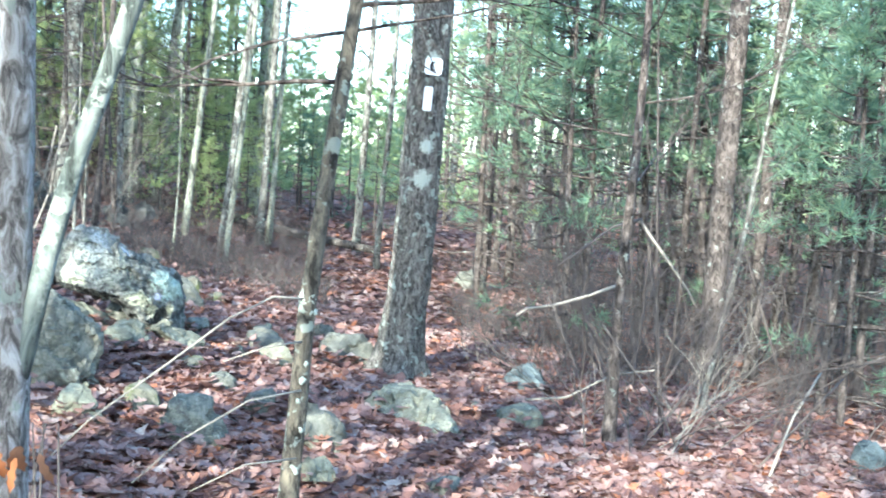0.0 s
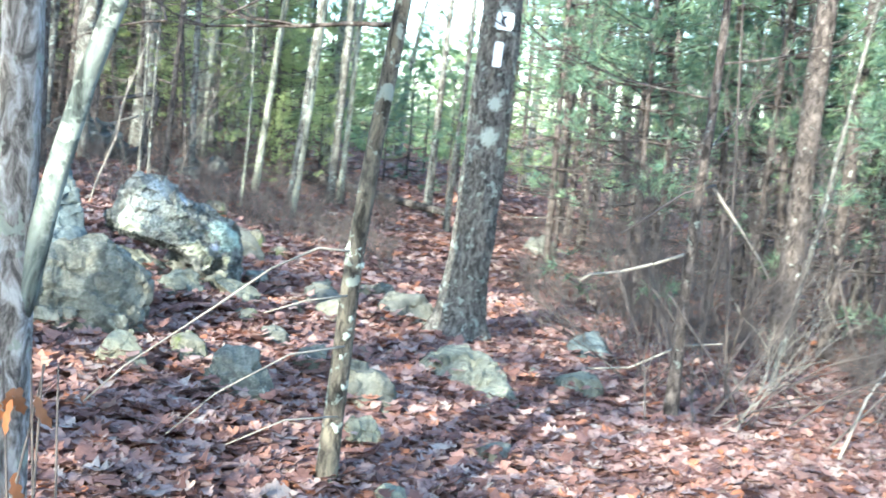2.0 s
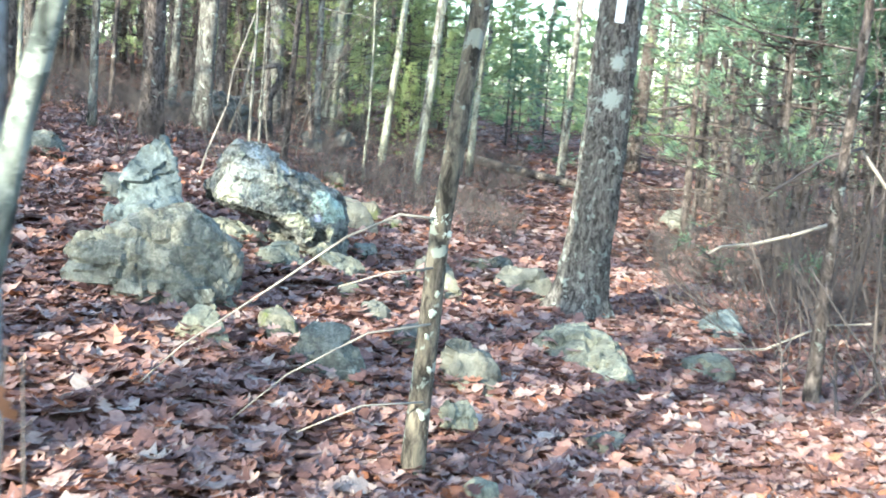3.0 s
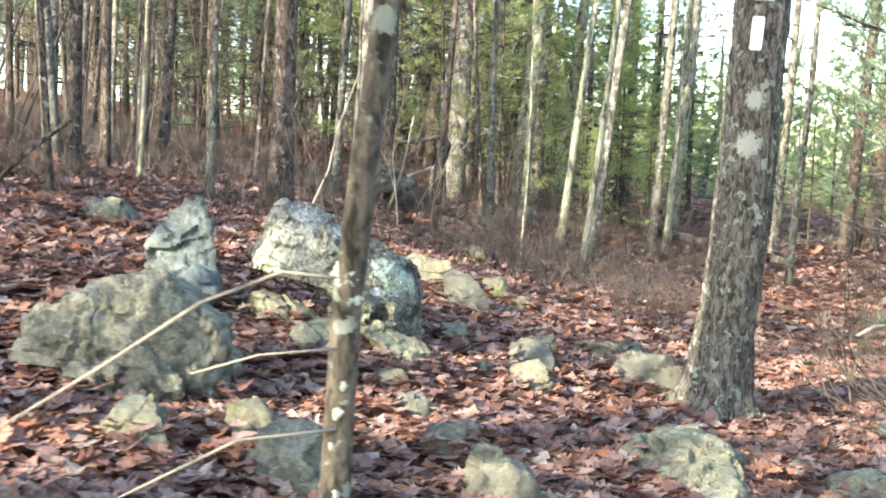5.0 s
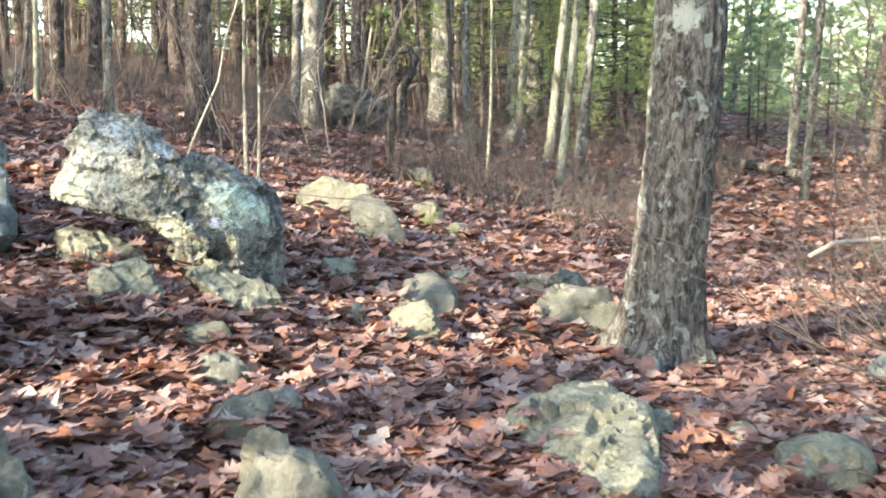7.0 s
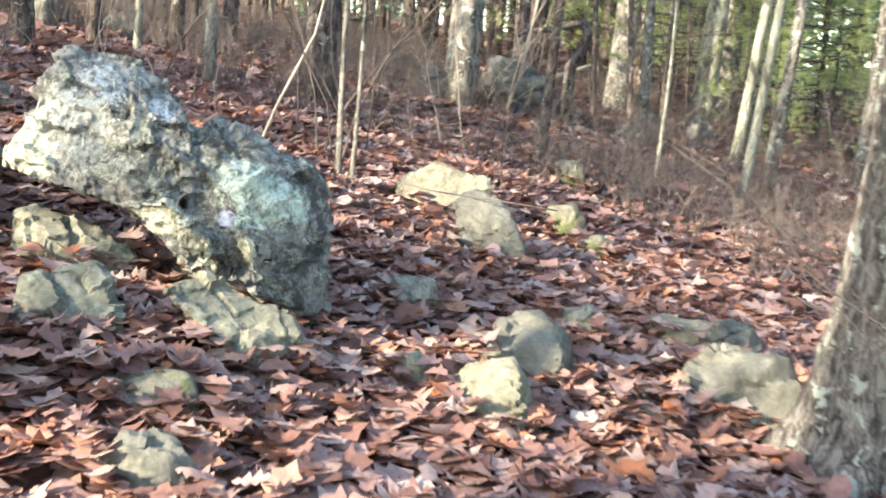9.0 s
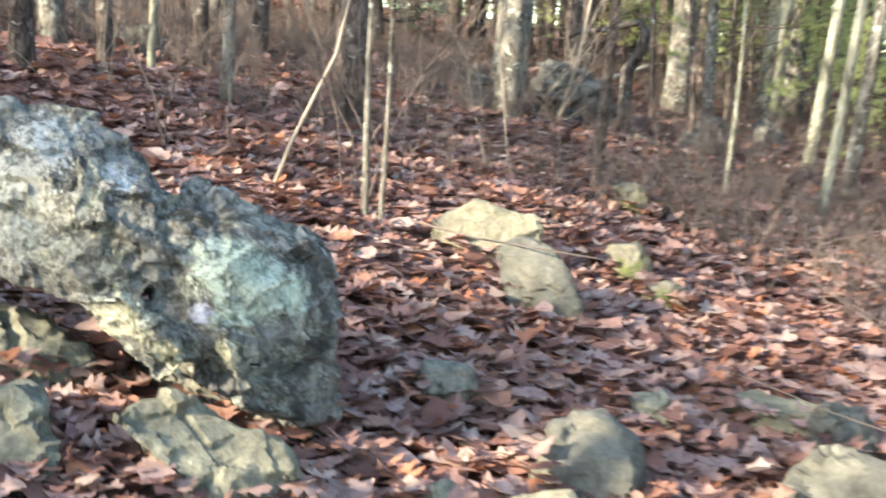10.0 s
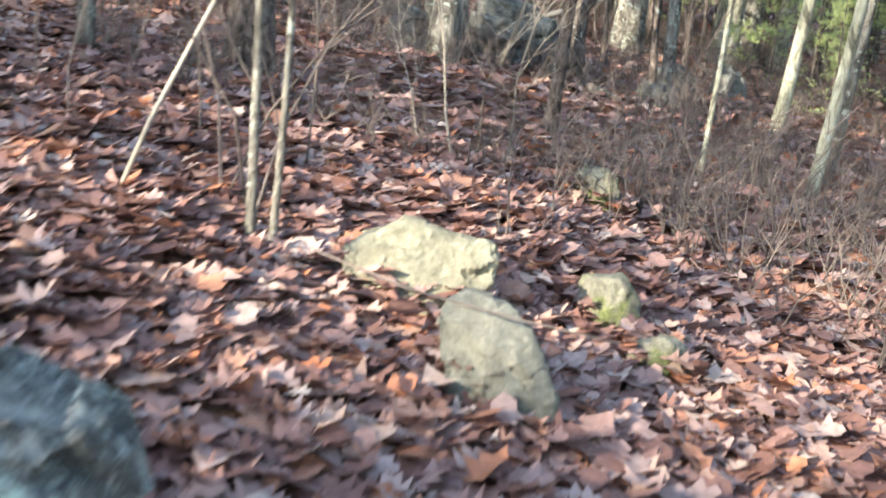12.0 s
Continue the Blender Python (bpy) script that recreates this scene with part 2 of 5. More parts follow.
# ---- ground ----
def build_ground():
    xs = np.concatenate([np.linspace(-400, -40, 10), np.linspace(-38, -8, 31), np.linspace(-7.6, 5.9, 136), np.linspace(7, 38, 32), np.linspace(45, 400, 10)])
    ys = np.concatenate([np.linspace(-400, -30, 10), np.linspace(-28, -1, 28), np.linspace(-0.6, 15.9, 166), np.linspace(17, 60, 44), np.linspace(70, 600, 12)])
    gx, gy = np.meshgrid(xs, ys)
    h = ground_z(gx, gy)
    for i in range(len(ys)):
        for j in range(len(xs)):
            x, y = float(xs[j]), float(ys[i])
            if abs(x) < 40 and -30 < y < 62:
                h[i, j] += 0.05 * noise.noise((x * 0.9, y * 0.9, 3.1)) + 0.018 * noise.noise((x * 4.1, y * 4.1, 7.7))
    nx = len(xs)
    faces = [(i * nx + j, i * nx + j + 1, (i + 1) * nx + j + 1, (i + 1) * nx + j) for i in range(len(ys) - 1) for j in range(nx - 1)]
    me = bpy.data.meshes.new("ground")
    me.from_pydata(list(zip(gx.ravel().tolist(), gy.ravel().tolist(), h.ravel().tolist())), [], faces)
    me.materials.append(SOIL)
    me.shade_smooth()
    return tagged(new("ground", me), "brown leaf-covered forest floor on a gentle hillside", "ground", kind="structure")


def bumpy(x, y):
    return gz(x, y) + 0.05 * noise.noise((x * 0.9, y * 0.9, 3.1)) + 0.018 * noise.noise((x * 4.1, y * 4.1, 7.7))


ground = build_ground()


# ---- rocks ----
def hull_into(bm, points):
    """Adds the closed hull of some corners to a bmesh."""
    part_bm = bmesh.new()
    for p in points:
        part_bm.verts.new(p)
    bmesh.ops.convex_hull(part_bm, input=part_bm.verts)
    bmesh.ops.delete(part_bm, geom=[v for v in part_bm.verts if not v.link_faces], context="VERTS")
    at = {v: bm.verts.new(v.co) for v in part_bm.verts}
    for f in part_bm.faces:
        bm.faces.new([at[v] for v in f.verts])
    part_bm.free()


def fused(bm, voxel):
    """One skin of even fineness round overlapping hulls."""
    me = bpy.data.meshes.new("rock_core")
    bm.to_mesh(me)
    bm.free()
    ob = bpy.data.objects.new("rock_core", me)
    scene.collection.objects.link(ob)
    mod = ob.modifiers.new("skin", "REMESH")
    mod.mode = "VOXEL"
    mod.voxel_size = voxel
    skin = bpy.data.meshes.new_from_object(ob.evaluated_get(bpy.context.evaluated_depsgraph_get()))
    bpy.data.objects.remove(ob)
    bpy.data.meshes.remove(me)
    out = bmesh.new()
    out.from_mesh(skin)
    bpy.data.meshes.remove(skin)
    return out


def near_line(p, line):
    """Distance from p to a polyline."""
    best = 9.0
    for a, b in zip(line, line[1:]):
        ab = b - a
        k = max(0.0, min(1.0, (p - a).dot(ab) / ab.length_squared))
        best = min(best, (p - a - ab * k).length)
    return best


def rock_from_lobes(name, lobes, mat, label, seed, rough=0.03, voxel=0.014, group="", chips=1.0, cracks=(), relax=1):
    """A boulder of one or more angular lobes grown together: chipped along creases, split by cracks and weathered rough."""
    bm = bmesh.new()
    for points in lobes:
        hull_into(bm, points)
    bm = fused(bm, voxel)
    for _ in range(relax):
        bmesh.ops.smooth_vert(bm, verts=bm.verts, factor=0.5, use_axis_x=True, use_axis_y=True, use_axis_z=True)
    bm.normal_update()
    s = seed * 7.31
    moved = []
    for v in bm.verts:
        p = v.co
        d = 0.0
        for freq, size in ((3.6, 1.1 * chips), (8, 0.55 * chips), (19, 0.22 * chips)):
            q = Vector((p.x * freq + s, p.y * freq, p.z * freq * 1.25)) + 0.12 * noise.noise_vector(p * freq * 2)
            seat = noise.voronoi(q)[1][0]
            d += size * (q - seat).dot(noise.noise_vector(seat * 1.7)) * 3.2
        d += 0.14 * noise.noise((p.x * 55, p.y * 55, p.z * 55 + s)) + 0.1 * noise.noise((p.x * 110, p.y * 110 + s, p.z * 110))
        push = v.normal * rough * d
        for line, width, depth in cracks:
            gap = near_line(p + 0.014 * noise.noise_vector(p * 16), line)
            if gap < width:
                push -= v.normal * depth * (1 - gap / width) ** 0.7
        moved.append((v, p + push))
    for v, p in moved:
        v.co = p
    ob = mesh_object(name, bm, mat)
    ob.data.set_sharp_from_angle(angle=radians(24))
    return tagged(ob, label, "rock" if label else "", group)


BEDDED = []


def rock(name, x, y, w, d, h, turn, mat, label, seed, sink=0.08, peak=0.0, rough=0.022, flat=0.6, group="rocks on the slope"):
    """A rock bedded in the leaves: w x d x h, its foot at x, y; peak leans the top to one side; flat is the share of the foot kept at the top."""
    rnd = random.Random(seed)
    pts = []
    w, d, h = w * 1.16, d * 1.16, h * 0.95 + 0.02
    if group == "rocks on the slope":
        BEDDED.append((x, y, w, d, math.radians(turn)))
    slant = Vector((rnd.uniform(-0.5, 0.5), rnd.uniform(-0.2, 0.6)))
    for z, s, count in ((-sink, 1.08, 6), (h * 0.5, 0.6 + flat * 0.42, 5), (h, flat, 4)):
        start = rnd.uniform(0, 1)
        for k in range(count):
            a = 2 * math.pi * (k + start + rnd.uniform(-0.34, 0.34)) / count
            r = s * rnd.uniform(0.85, 1.18)
            px, py = math.cos(a) * r / 2, math.sin(a) * r / 2
            lift = h * (slant.x * px + slant.y * py) if z > 0 else 0
            pts.append((px * w + peak * w * z / h, py * d, z + lift + rnd.uniform(-0.12, 0.06) * h))
    ob = rock_from_lobes(name, [pts], mat, label, seed, min(rough, 0.11 * h), max(0.008, min(0.02, w / 26)), group)
    ob.matrix_world = pose(x, y, gz(x, y), 0, 0, turn)
    return ob


def shaped(corners, back):
    """Corners given as across, up and away, turned to face against the direction back."""
    b = Vector((back[0], back[1], 0)).normalized()
    r = Vector((b.y, -b.x, 0))
    return [r * u + Vector((0, 0, 1)) * v + b * w for u, v, w in corners]


def shaped_rock(at, back, lobes, mat, label, seed, rough=0.025, voxel=0.012, cracks=(), chips=1.0, bed=(0.3, 0.25)):
    lines = [(shaped(line, back), width, depth) for line, width, depth in cracks]
    ob = rock_from_lobes("rock", [shaped(c, back) for c in lobes], mat, label, seed, rough, voxel, "rocks on the slope", chips, lines)
    ob.location = at
    BEDDED.append((at[0] + back[0] * bed[1] / 2, at[1] + back[1] * bed[1] / 2, bed[0], bed[1], math.atan2(-back[0], back[1])))
    return ob


# the great boulder beside the trail: tilted up to one side, cracked, its underside hanging clear
def cap_boulder():
    back = (-0.6, 0.8)
    upper = [(-0.48, 0.25, 0.1), (-0.45, 0.34, 0.12), (-0.39, 0.43, 0.15), (-0.38, 0.52, 0.18), (-0.34, 0.57, 0.2), (-0.24, 0.58, 0.22), (-0.17, 0.55, 0.2), (-0.07, 0.52, 0.22), (-0.01, 0.45, 0.2),
             (0.03, 0.37, 0.09), (0.06, 0.21, 0.06), (-0.08, 0.13, 0.02), (-0.14, 0.13, 0.03), (-0.17, 0.19, 0.06), (-0.25, 0.25, 0.06), (-0.37, 0.23, 0.08), (-0.2, 0.41, 0.06), (-0.32, 0.37, 0.08),
             (-0.47, 0.29, 0.32), (-0.36, 0.49, 0.42), (-0.1, 0.44, 0.48), (0.0, 0.3, 0.45), (-0.2, 0.26, 0.35)]
    under = [(-0.4, 0.3, 0.3), (-0.25, 0.3, 0.27), (-0.12, 0.24, 0.2), (-0.1, 0.12, 0.17), (-0.22, 0.13, 0.24), (-0.38, 0.16, 0.3), (-0.42, 0.3, 0.42), (-0.1, 0.08, 0.42), (-0.38, 0.16, 0.42), (0.0, 0.2, 0.42)]
    core = [(-0.12, 0.24, 0.15), (0.2, 0.05, 0.1), (0.25, 0.3, 0.2), (-0.2, 0.45, 0.2), (0.02, 0.3, 0.09), (0.05, 0.14, 0.05), (-0.1, 0.14, 0.4), (0.2, 0.05, 0.4), (0.2, 0.28, 0.42), (-0.2, 0.4, 0.42)]
    nose = [(-0.14, 0.13, 0.02), (-0.12, 0.18, -0.02), (-0.04, 0.19, -0.05), (0.04, 0.11, -0.05), (0.1, 0.06, -0.03), (0.09, -0.01, 0.0), (0.01, -0.02, 0.0), (-0.03, 0.01, 0.0), (-0.09, 0.08, 0.0),
            (-0.14, 0.12, 0.2), (0.02, 0.0, 0.25), (0.07, 0.12, 0.2)]
    knob = [(0.14, 0.1, -0.02), (0.17, 0.11, -0.04), (0.23, 0.09, -0.01), (0.25, 0.02, 0.02), (0.21, -0.03, 0.02), (0.15, 0.0, 0.0), (0.19, 0.04, -0.05), (0.2, 0.05, 0.2), (0.15, 0.0, 0.2)]
    lower = [(0.01, 0.38, 0.12), (0.1, 0.41, 0.2), (0.18, 0.33, 0.17), (0.24, 0.28, 0.19), (0.36, 0.27, 0.25), (0.41, 0.2, 0.25), (0.43, 0.07, 0.22), (0.42, -0.15, 0.2), (0.34, -0.15, 0.15), (0.2, -0.07, 0.06), (0.1, 0.0, 0.03),
             (0.06, 0.2, 0.06), (0.14, 0.27, 0.04), (0.15, 0.12, 0.02), (0.25, 0.17, 0.05), (0.27, -0.03, 0.08), (0.05, 0.36, 0.46), (0.36, 0.22, 0.52), (0.41, -0.2, 0.5), (0.08, -0.08, 0.4)]
    root = [(0.1, -0.1, 0.16), (0.4, -0.1, 0.28), (0.4, -0.38, 0.3), (0.12, -0.38, 0.2), (0.12, -0.1, 0.5), (0.4, -0.12, 0.5), (0.4, -0.4, 0.5), (0.1, -0.4, 0.5), (-0.1, -0.25, 0.45), (-0.1, -0.4, 0.4)]
    face = lambda u, v, w: shaped([(u, v, w)], back)[0]
    mint, white, pale = (0.5, 0.58, 0.48), (0.55, 0.55, 0.42), (0.36, 0.37, 0.335)
    mat = rock_material("boulder_rock", (0.2, 0.2, 0.185), 0.9, 0.03,
                        [(face(-0.31, 0.37, 0.08), 0.11, pale), (face(-0.42, 0.28, 0.1), 0.07, white), (face(-0.22, 0.5, 0.14), 0.07, (0.42, 0.44, 0.43)), (face(-0.08, 0.4, 0.14), 0.045, (0.55, 0.58, 0.6)),
                         (face(0.16, 0.25, 0.04), 0.075, mint), (face(0.25, 0.2, 0.06), 0.08, mint), (face(0.31, 0.16, 0.12), 0.05, mint), (face(0.2, 0.15, 0.03), 0.05, mint),
                         (face(-0.05, 0.13, -0.04), 0.075, white), (face(0.06, 0.04, -0.03), 0.05, white), (face(0.19, 0.05, -0.04), 0.05, white), (face(0.11, 0.14, 0.02), 0.03, (0.6, 0.6, 0.68))], 0.95)
    cracks = [([(0.0, 0.46, 0.2), (0.025, 0.36, 0.1), (0.05, 0.26, 0.05), (0.075, 0.16, 0.03), (0.11, 0.1, 0.0), (0.125, 0.0, 0.02)], 0.02, 0.036),
              ([(0.03, 0.36, 0.09), (0.12, 0.33, 0.12), (0.19, 0.29, 0.17)], 0.018, 0.035), ([(0.12, 0.07, 0.0), (0.2, 0.1, 0.0), (0.28, 0.06, 0.06)], 0.014, 0.025),
              ([(-0.2, 0.54, 0.18), (-0.13, 0.42, 0.1), (-0.07, 0.3, 0.06), (-0.09, 0.2, 0.02)], 0.014, 0.022)]
    ob = rock_from_lobes("boulder", [shaped(c, back) for c in (upper, under, core, nose, knob, lower, root)], mat, "large tilted grey boulder, cracked and crusted with pale lichen", 3, 0.03, 0.0085, "", 0.85,
                         [(shaped(line, back), width, depth) for line, width, depth in cracks])
    ob.location = (-1.776, 8.358, 0.527)


cap_boulder()
shaped_rock((-2.1, 6.75, 0.4), (-0.309, 0.951), [
    [(-0.43, 0.17, 0.1), (-0.4, -0.1, 0.05), (-0.37, 0.3, 0.12), (-0.26, 0.34, 0.12), (-0.08, 0.12, -0.02), (-0.04, 0.43, 0.15), (-0.11, 0.3, 0.02), (-0.35, 0.24, 0.4), (0.04, 0.38, 0.45), (-0.43, -0.12, 0.4), (-0.1, -0.12, 0.0), (0.0, -0.12, 0.45)],
    [(-0.12, 0.1, 0.0), (0.12, 0.08, -0.02), (0.23, 0.05, 0.0), (-0.06, 0.44, 0.15), (0.13, 0.49, 0.15), (0.18, 0.43, 0.12), (0.3, 0.35, 0.12), (0.39, 0.18, 0.15), (0.36, 0.0, 0.1), (0.12, 0.33, 0.03), (0.16, 0.42, 0.42), (0.38, 0.11, 0.45), (0.33, -0.12, 0.4), (-0.05, -0.12, 0.05), (-0.1, 0.38, 0.42)]],
    GREY_ROCK, "broad grey boulder with pale lichen on the leafy slope", 11, 0.035, 0.014, [([(-0.1, 0.46, 0.15), (-0.08, 0.3, 0.02), (-0.1, 0.1, -0.02)], 0.02, 0.035), ([(-0.4, 0.2, 0.1), (-0.25, 0.16, 0.04), (-0.12, 0.22, 0.0)], 0.018, 0.03)], bed=(0.8, 0.5))
shaped_rock((-1.8, 6.3, 0.3), (-0.28, 0.96), [[(-0.1, 0.03, 0.02), (-0.08, 0.12, 0.03), (-0.03, 0.19, 0.06), (0.01, 0.22, 0.1), (0.09, 0.22, 0.08), (0.13, 0.14, 0.04), (0.18, -0.06, 0.0), (0.04, -0.08, 0.0), (0.02, 0.15, 0.0), (-0.03, 0.13, 0.2), (0.11, 0.13, 0.2), (0.14, -0.07, 0.22), (-0.12, -0.08, 0.2)]],
            PALE_ROCK, "low pale grey rock leaning below the broad boulder", 13, 0.02, 0.01)
shaped_rock((-2.6, 8.02, 0.56), (-0.319, 0.948), [
    [(-0.15, 0.3, 0.05), (-0.08, 0.45, 0.12), (0.0, 0.52, 0.15), (0.1, 0.53, 0.15), (0.13, 0.46, 0.12), (0.19, 0.33, 0.08), (0.21, 0.1, 0.05), (0.12, 0.05, 0.0), (-0.1, 0.05, 0.0), (0.02, 0.35, 0.02), (-0.05, 0.42, 0.24), (0.08, 0.46, 0.24), (0.14, 0.0, 0.24), (-0.15, 0.0, 0.24)],
    [(-0.24, 0.1, -0.02), (-0.2, 0.18, 0.05), (0.0, 0.18, -0.1), (0.16, 0.2, -0.04), (0.2, 0.0, -0.06), (-0.22, -0.1, 0.0), (0.0, -0.1, -0.14), (0.14, -0.1, 0.24), (-0.24, -0.1, 0.24)]],
    BLUE_ROCK, "blue-grey upright boulder behind the broad one", 12, 0.028, 0.013, bed=(0.45, 0.4))
shaped_rock((-1.45, 8.3, 0.4), (-0.611, 0.792), [[(-0.26, 0.11, 0.0), (-0.21, 0.13, 0.06), (-0.14, 0.13, 0.1), (-0.02, 0.06, 0.08), (0.08, 0.03, 0.08), (0.1, -0.01, 0.05), (0.12, -0.12, 0.03), (0.12, -0.22, 0.0), (0.02, -0.13, -0.03), (-0.06, -0.02, -0.04), (-0.16, 0.03, -0.03),
                                                  (-0.21, 0.07, 0.2), (0.0, 0.0, 0.25), (0.1, -0.06, 0.25), (0.12, -0.28, 0.22), (-0.04, -0.2, 0.2)]],
            PALE_ROCK, "pale slab wedged under the great boulder", 19, 0.02, 0.009, [([(-0.08, 0.11, 0.06), (-0.04, 0.02, -0.03), (-0.08, -0.04, -0.03)], 0.016, 0.03)], bed=(0.3, 0.2))
shaped_rock((-1.72, 7.93, 0.34), (-0.671, 0.741), [[(-0.18, 0.09, 0.05), (-0.15, 0.21, 0.08), (-0.09, 0.23, 0.1), (0.03, 0.24, 0.1), (0.07, 0.2, 0.08), (0.08, 0.11, 0.04), (0.08, -0.05, 0.0), (0.02, -0.08, 0.0), (-0.18, -0.08, 0.0), (-0.06, 0.13, 0.0), (-0.14, 0.16, 0.25), (0.03, 0.19, 0.28), (0.08, -0.08, 0.25), (-0.18, -0.08, 0.25)]],
            MOSS_GREY_ROCK, "broad grey rock with moss in front of the boulder", 20, 0.022, 0.01, bed=(0.26, 0.25))
shaped_rock((-2.17, 10.55, 0.46), (-0.467, 0.884), [[(-0.19, 0.15, 0.05), (-0.14, 0.17, 0.1), (0.0, 0.22, 0.12), (0.1, 0.19, 0.12), (0.24, 0.17, 0.1), (0.25, 0.07, 0.06), (0.13, 0.0, 0.0), (0.04, -0.08, -0.04), (-0.04, -0.08, -0.02), (-0.16, -0.02, 0.0), (-0.18, 0.1, 0.02), (-0.13, 0.12, 0.3), (0.09, 0.14, 0.32), (0.25, 0.1, 0.3), (0.23, -0.08, 0.25), (-0.15, -0.08, 0.25)]],
            TAN_ROCK, "flat-faced tan rock with yellow-green lichen", 31, 0.016, 0.011, [([(-0.18, 0.1, 0.02), (-0.05, 0.07, -0.01), (0.08, 0.1, 0.02), (0.25, 0.09, 0.07)], 0.012, 0.018)], 0.7, bed=(0.4, 0.3))
shaped_rock((-1.75, 10.2, 0.4), (-0.398, 0.918), [[(-0.13, 0.18, 0.05), (-0.1, 0.21, 0.1), (-0.05, 0.23, 0.12), (0.04, 0.21, 0.1), (0.1, 0.15, 0.05), (0.15, 0.04, 0.0), (0.19, -0.1, -0.05), (0.06, -0.1, -0.05), (-0.06, -0.08, -0.03), (-0.12, 0.07, 0.0), (0.01, 0.12, -0.02), (-0.08, 0.16, 0.25), (0.04, 0.15, 0.25), (0.17, -0.1, 0.25), (-0.1, -0.1, 0.2)]],
            PLAIN_ROCK, "wedge-shaped grey rock leaning on the tan one", 32, 0.014, 0.011, (), 0.7, bed=(0.28, 0.28))
shaped_rock((-0.1, 7.9, 0.0), (0.049, 0.999), [
    [(-0.34, 0.05, 0.0), (-0.3, -0.05, -0.06), (-0.08, 0.04, -0.14), (-0.05, 0.12, 0.0), (-0.06, 0.2, 0.3), (-0.17, 0.17, 0.28), (-0.28, 0.13, 0.1), (-0.02, 0.19, 0.2), (-0.12, 0.0, 0.5), (-0.3, -0.1, 0.3), (-0.1, -0.12, -0.2)],
    [(-0.04, 0.14, 0.0), (-0.08, 0.19, 0.28), (-0.02, 0.205, 0.3), (0.12, 0.17, 0.25), (0.2, 0.11, 0.1), (0.23, 0.06, -0.2), (0.3, -0.02, -0.32), (0.08, 0.1, -0.1), (0.0, -0.06, -0.3), (-0.1, -0.1, -0.26), (0.18, 0.0, 0.5), (-0.1, 0.05, 0.5), (0.3, -0.14, -0.3), (0.0, -0.16, -0.38), (0.28, -0.1, 0.1)],
    [(0.18, 0.06, -0.18), (0.3, 0.0, -0.3), (0.39, -0.03, -0.45), (0.46, -0.14, -0.55), (0.21, -0.16, -0.55), (0.05, -0.12, -0.42), (0.08, 0.0, -0.25), (0.4, -0.16, -0.3), (0.1, -0.16, -0.2)]],
    PALE_ROCK, "ridge-backed grey-green rock in front of the blazed oak", 18, 0.024, 0.012, [([(0.03, 0.2, 0.22), (0.04, 0.12, -0.02), (0.02, 0.0, -0.25)], 0.03, 0.03)], bed=(0.7, 0.7))

rock("rock", -1.28, 6.5, 0.36, 0.3, 0.2, -14, GREY_ROCK, "squat grey rock sunk in brown leaves", 14, flat=0.55)
rock("rock", -1.55, 6.75, 0.24, 0.22, 0.14, 40, MOSSY_ROCK, "mossy rock fragment below the broad boulder", 45)
rock("rock", -1.01, 7.36, 0.2, 0.17, 0.1, 25, PLAIN_ROCK, "blunt grey stone among leaves", 15, flat=0.7)
rock("rock", -1.23, 7.62, 0.19, 0.16, 0.09, 40, PLAIN_ROCK, "small upright grey stone on the slope", 16)
rock("rock", -0.68, 6.98, 0.3, 0.26, 0.18, -30, PLAIN_ROCK, "flat-topped grey stone beside the trail", 17, flat=0.5)
rock("rock", -0.98, 7.52, 0.18, 0.16, 0.07, 10, GREY_ROCK, "low stone in the leaf drift", 44)
shaped_rock((-2.05, 8.32, 0.46), (-0.771, 0.637), [[(-0.23, 0.1, 0.05), (-0.21, 0.19, 0.08), (-0.15, 0.2, 0.1), (-0.06, 0.15, 0.06), (0.07, 0.1, 0.05), (0.1, 0.05, 0.02), (0.06, -0.06, 0.0), (-0.09, -0.06, -0.03), (-0.21, -0.06, 0.0), (-0.13, 0.13, -0.02), (-0.21, 0.13, 0.3), (-0.05, 0.1, 0.3), (0.09, -0.06, 0.25), (-0.23, -0.06, 0.25)]],
            PALE_ROCK, "grey rock in the dark hollow under the boulder", 21, 0.02, 0.01, [([(-0.07, 0.16, 0.05), (-0.05, 0.08, -0.02), (-0.08, 0.0, -0.03)], 0.018, 0.03)], bed=(0.3, 0.25))
rock("rock", -1.9, 8.75, 0.45, 0.4, 0.2, 35, GREY_ROCK, "buried grey rock bearing the great boulder", 22)
rock("rock", -1.44, 7.88, 0.24, 0.16, 0.08, 30, MOSSY_ROCK, "dark mossy stone half sunk in leaves", 23)
rock("rock", -1.35, 7.98, 0.14, 0.13, 0.07, 0, PLAIN_ROCK, "small grey stone half sunk in leaves", 48)
rock("rock", -1.03, 9.12, 0.3, 0.25, 0.13, 15, PLAIN_ROCK, "blunt grey rock in the trail edge", 24, flat=0.75)
rock("rock", -0.96, 8.68, 0.27, 0.22, 0.13, -35, TAN_ROCK, "rounded tan stone in the trail", 25, flat=0.65)
rock("rock", -1.2, 8.66, 0.1, 0.1, 0.08, 0, PALE_ROCK, "little pale stone beside the tan one", 26)
rock("rock", -1.1, 9.62, 0.28, 0.14, 0.1, -50, PALE_ROCK, "long low stone lying in the leaves", 27)
rock("rock", -0.83, 10.05, 0.46, 0.28, 0.09, 5, TAN_ROCK, "flat tan slab beside the oak", 28, flat=0.8)
rock("rock", -0.64, 9.98, 0.2, 0.2, 0.15, 20, PLAIN_ROCK, "blue-grey stone by the oak's root", 29)
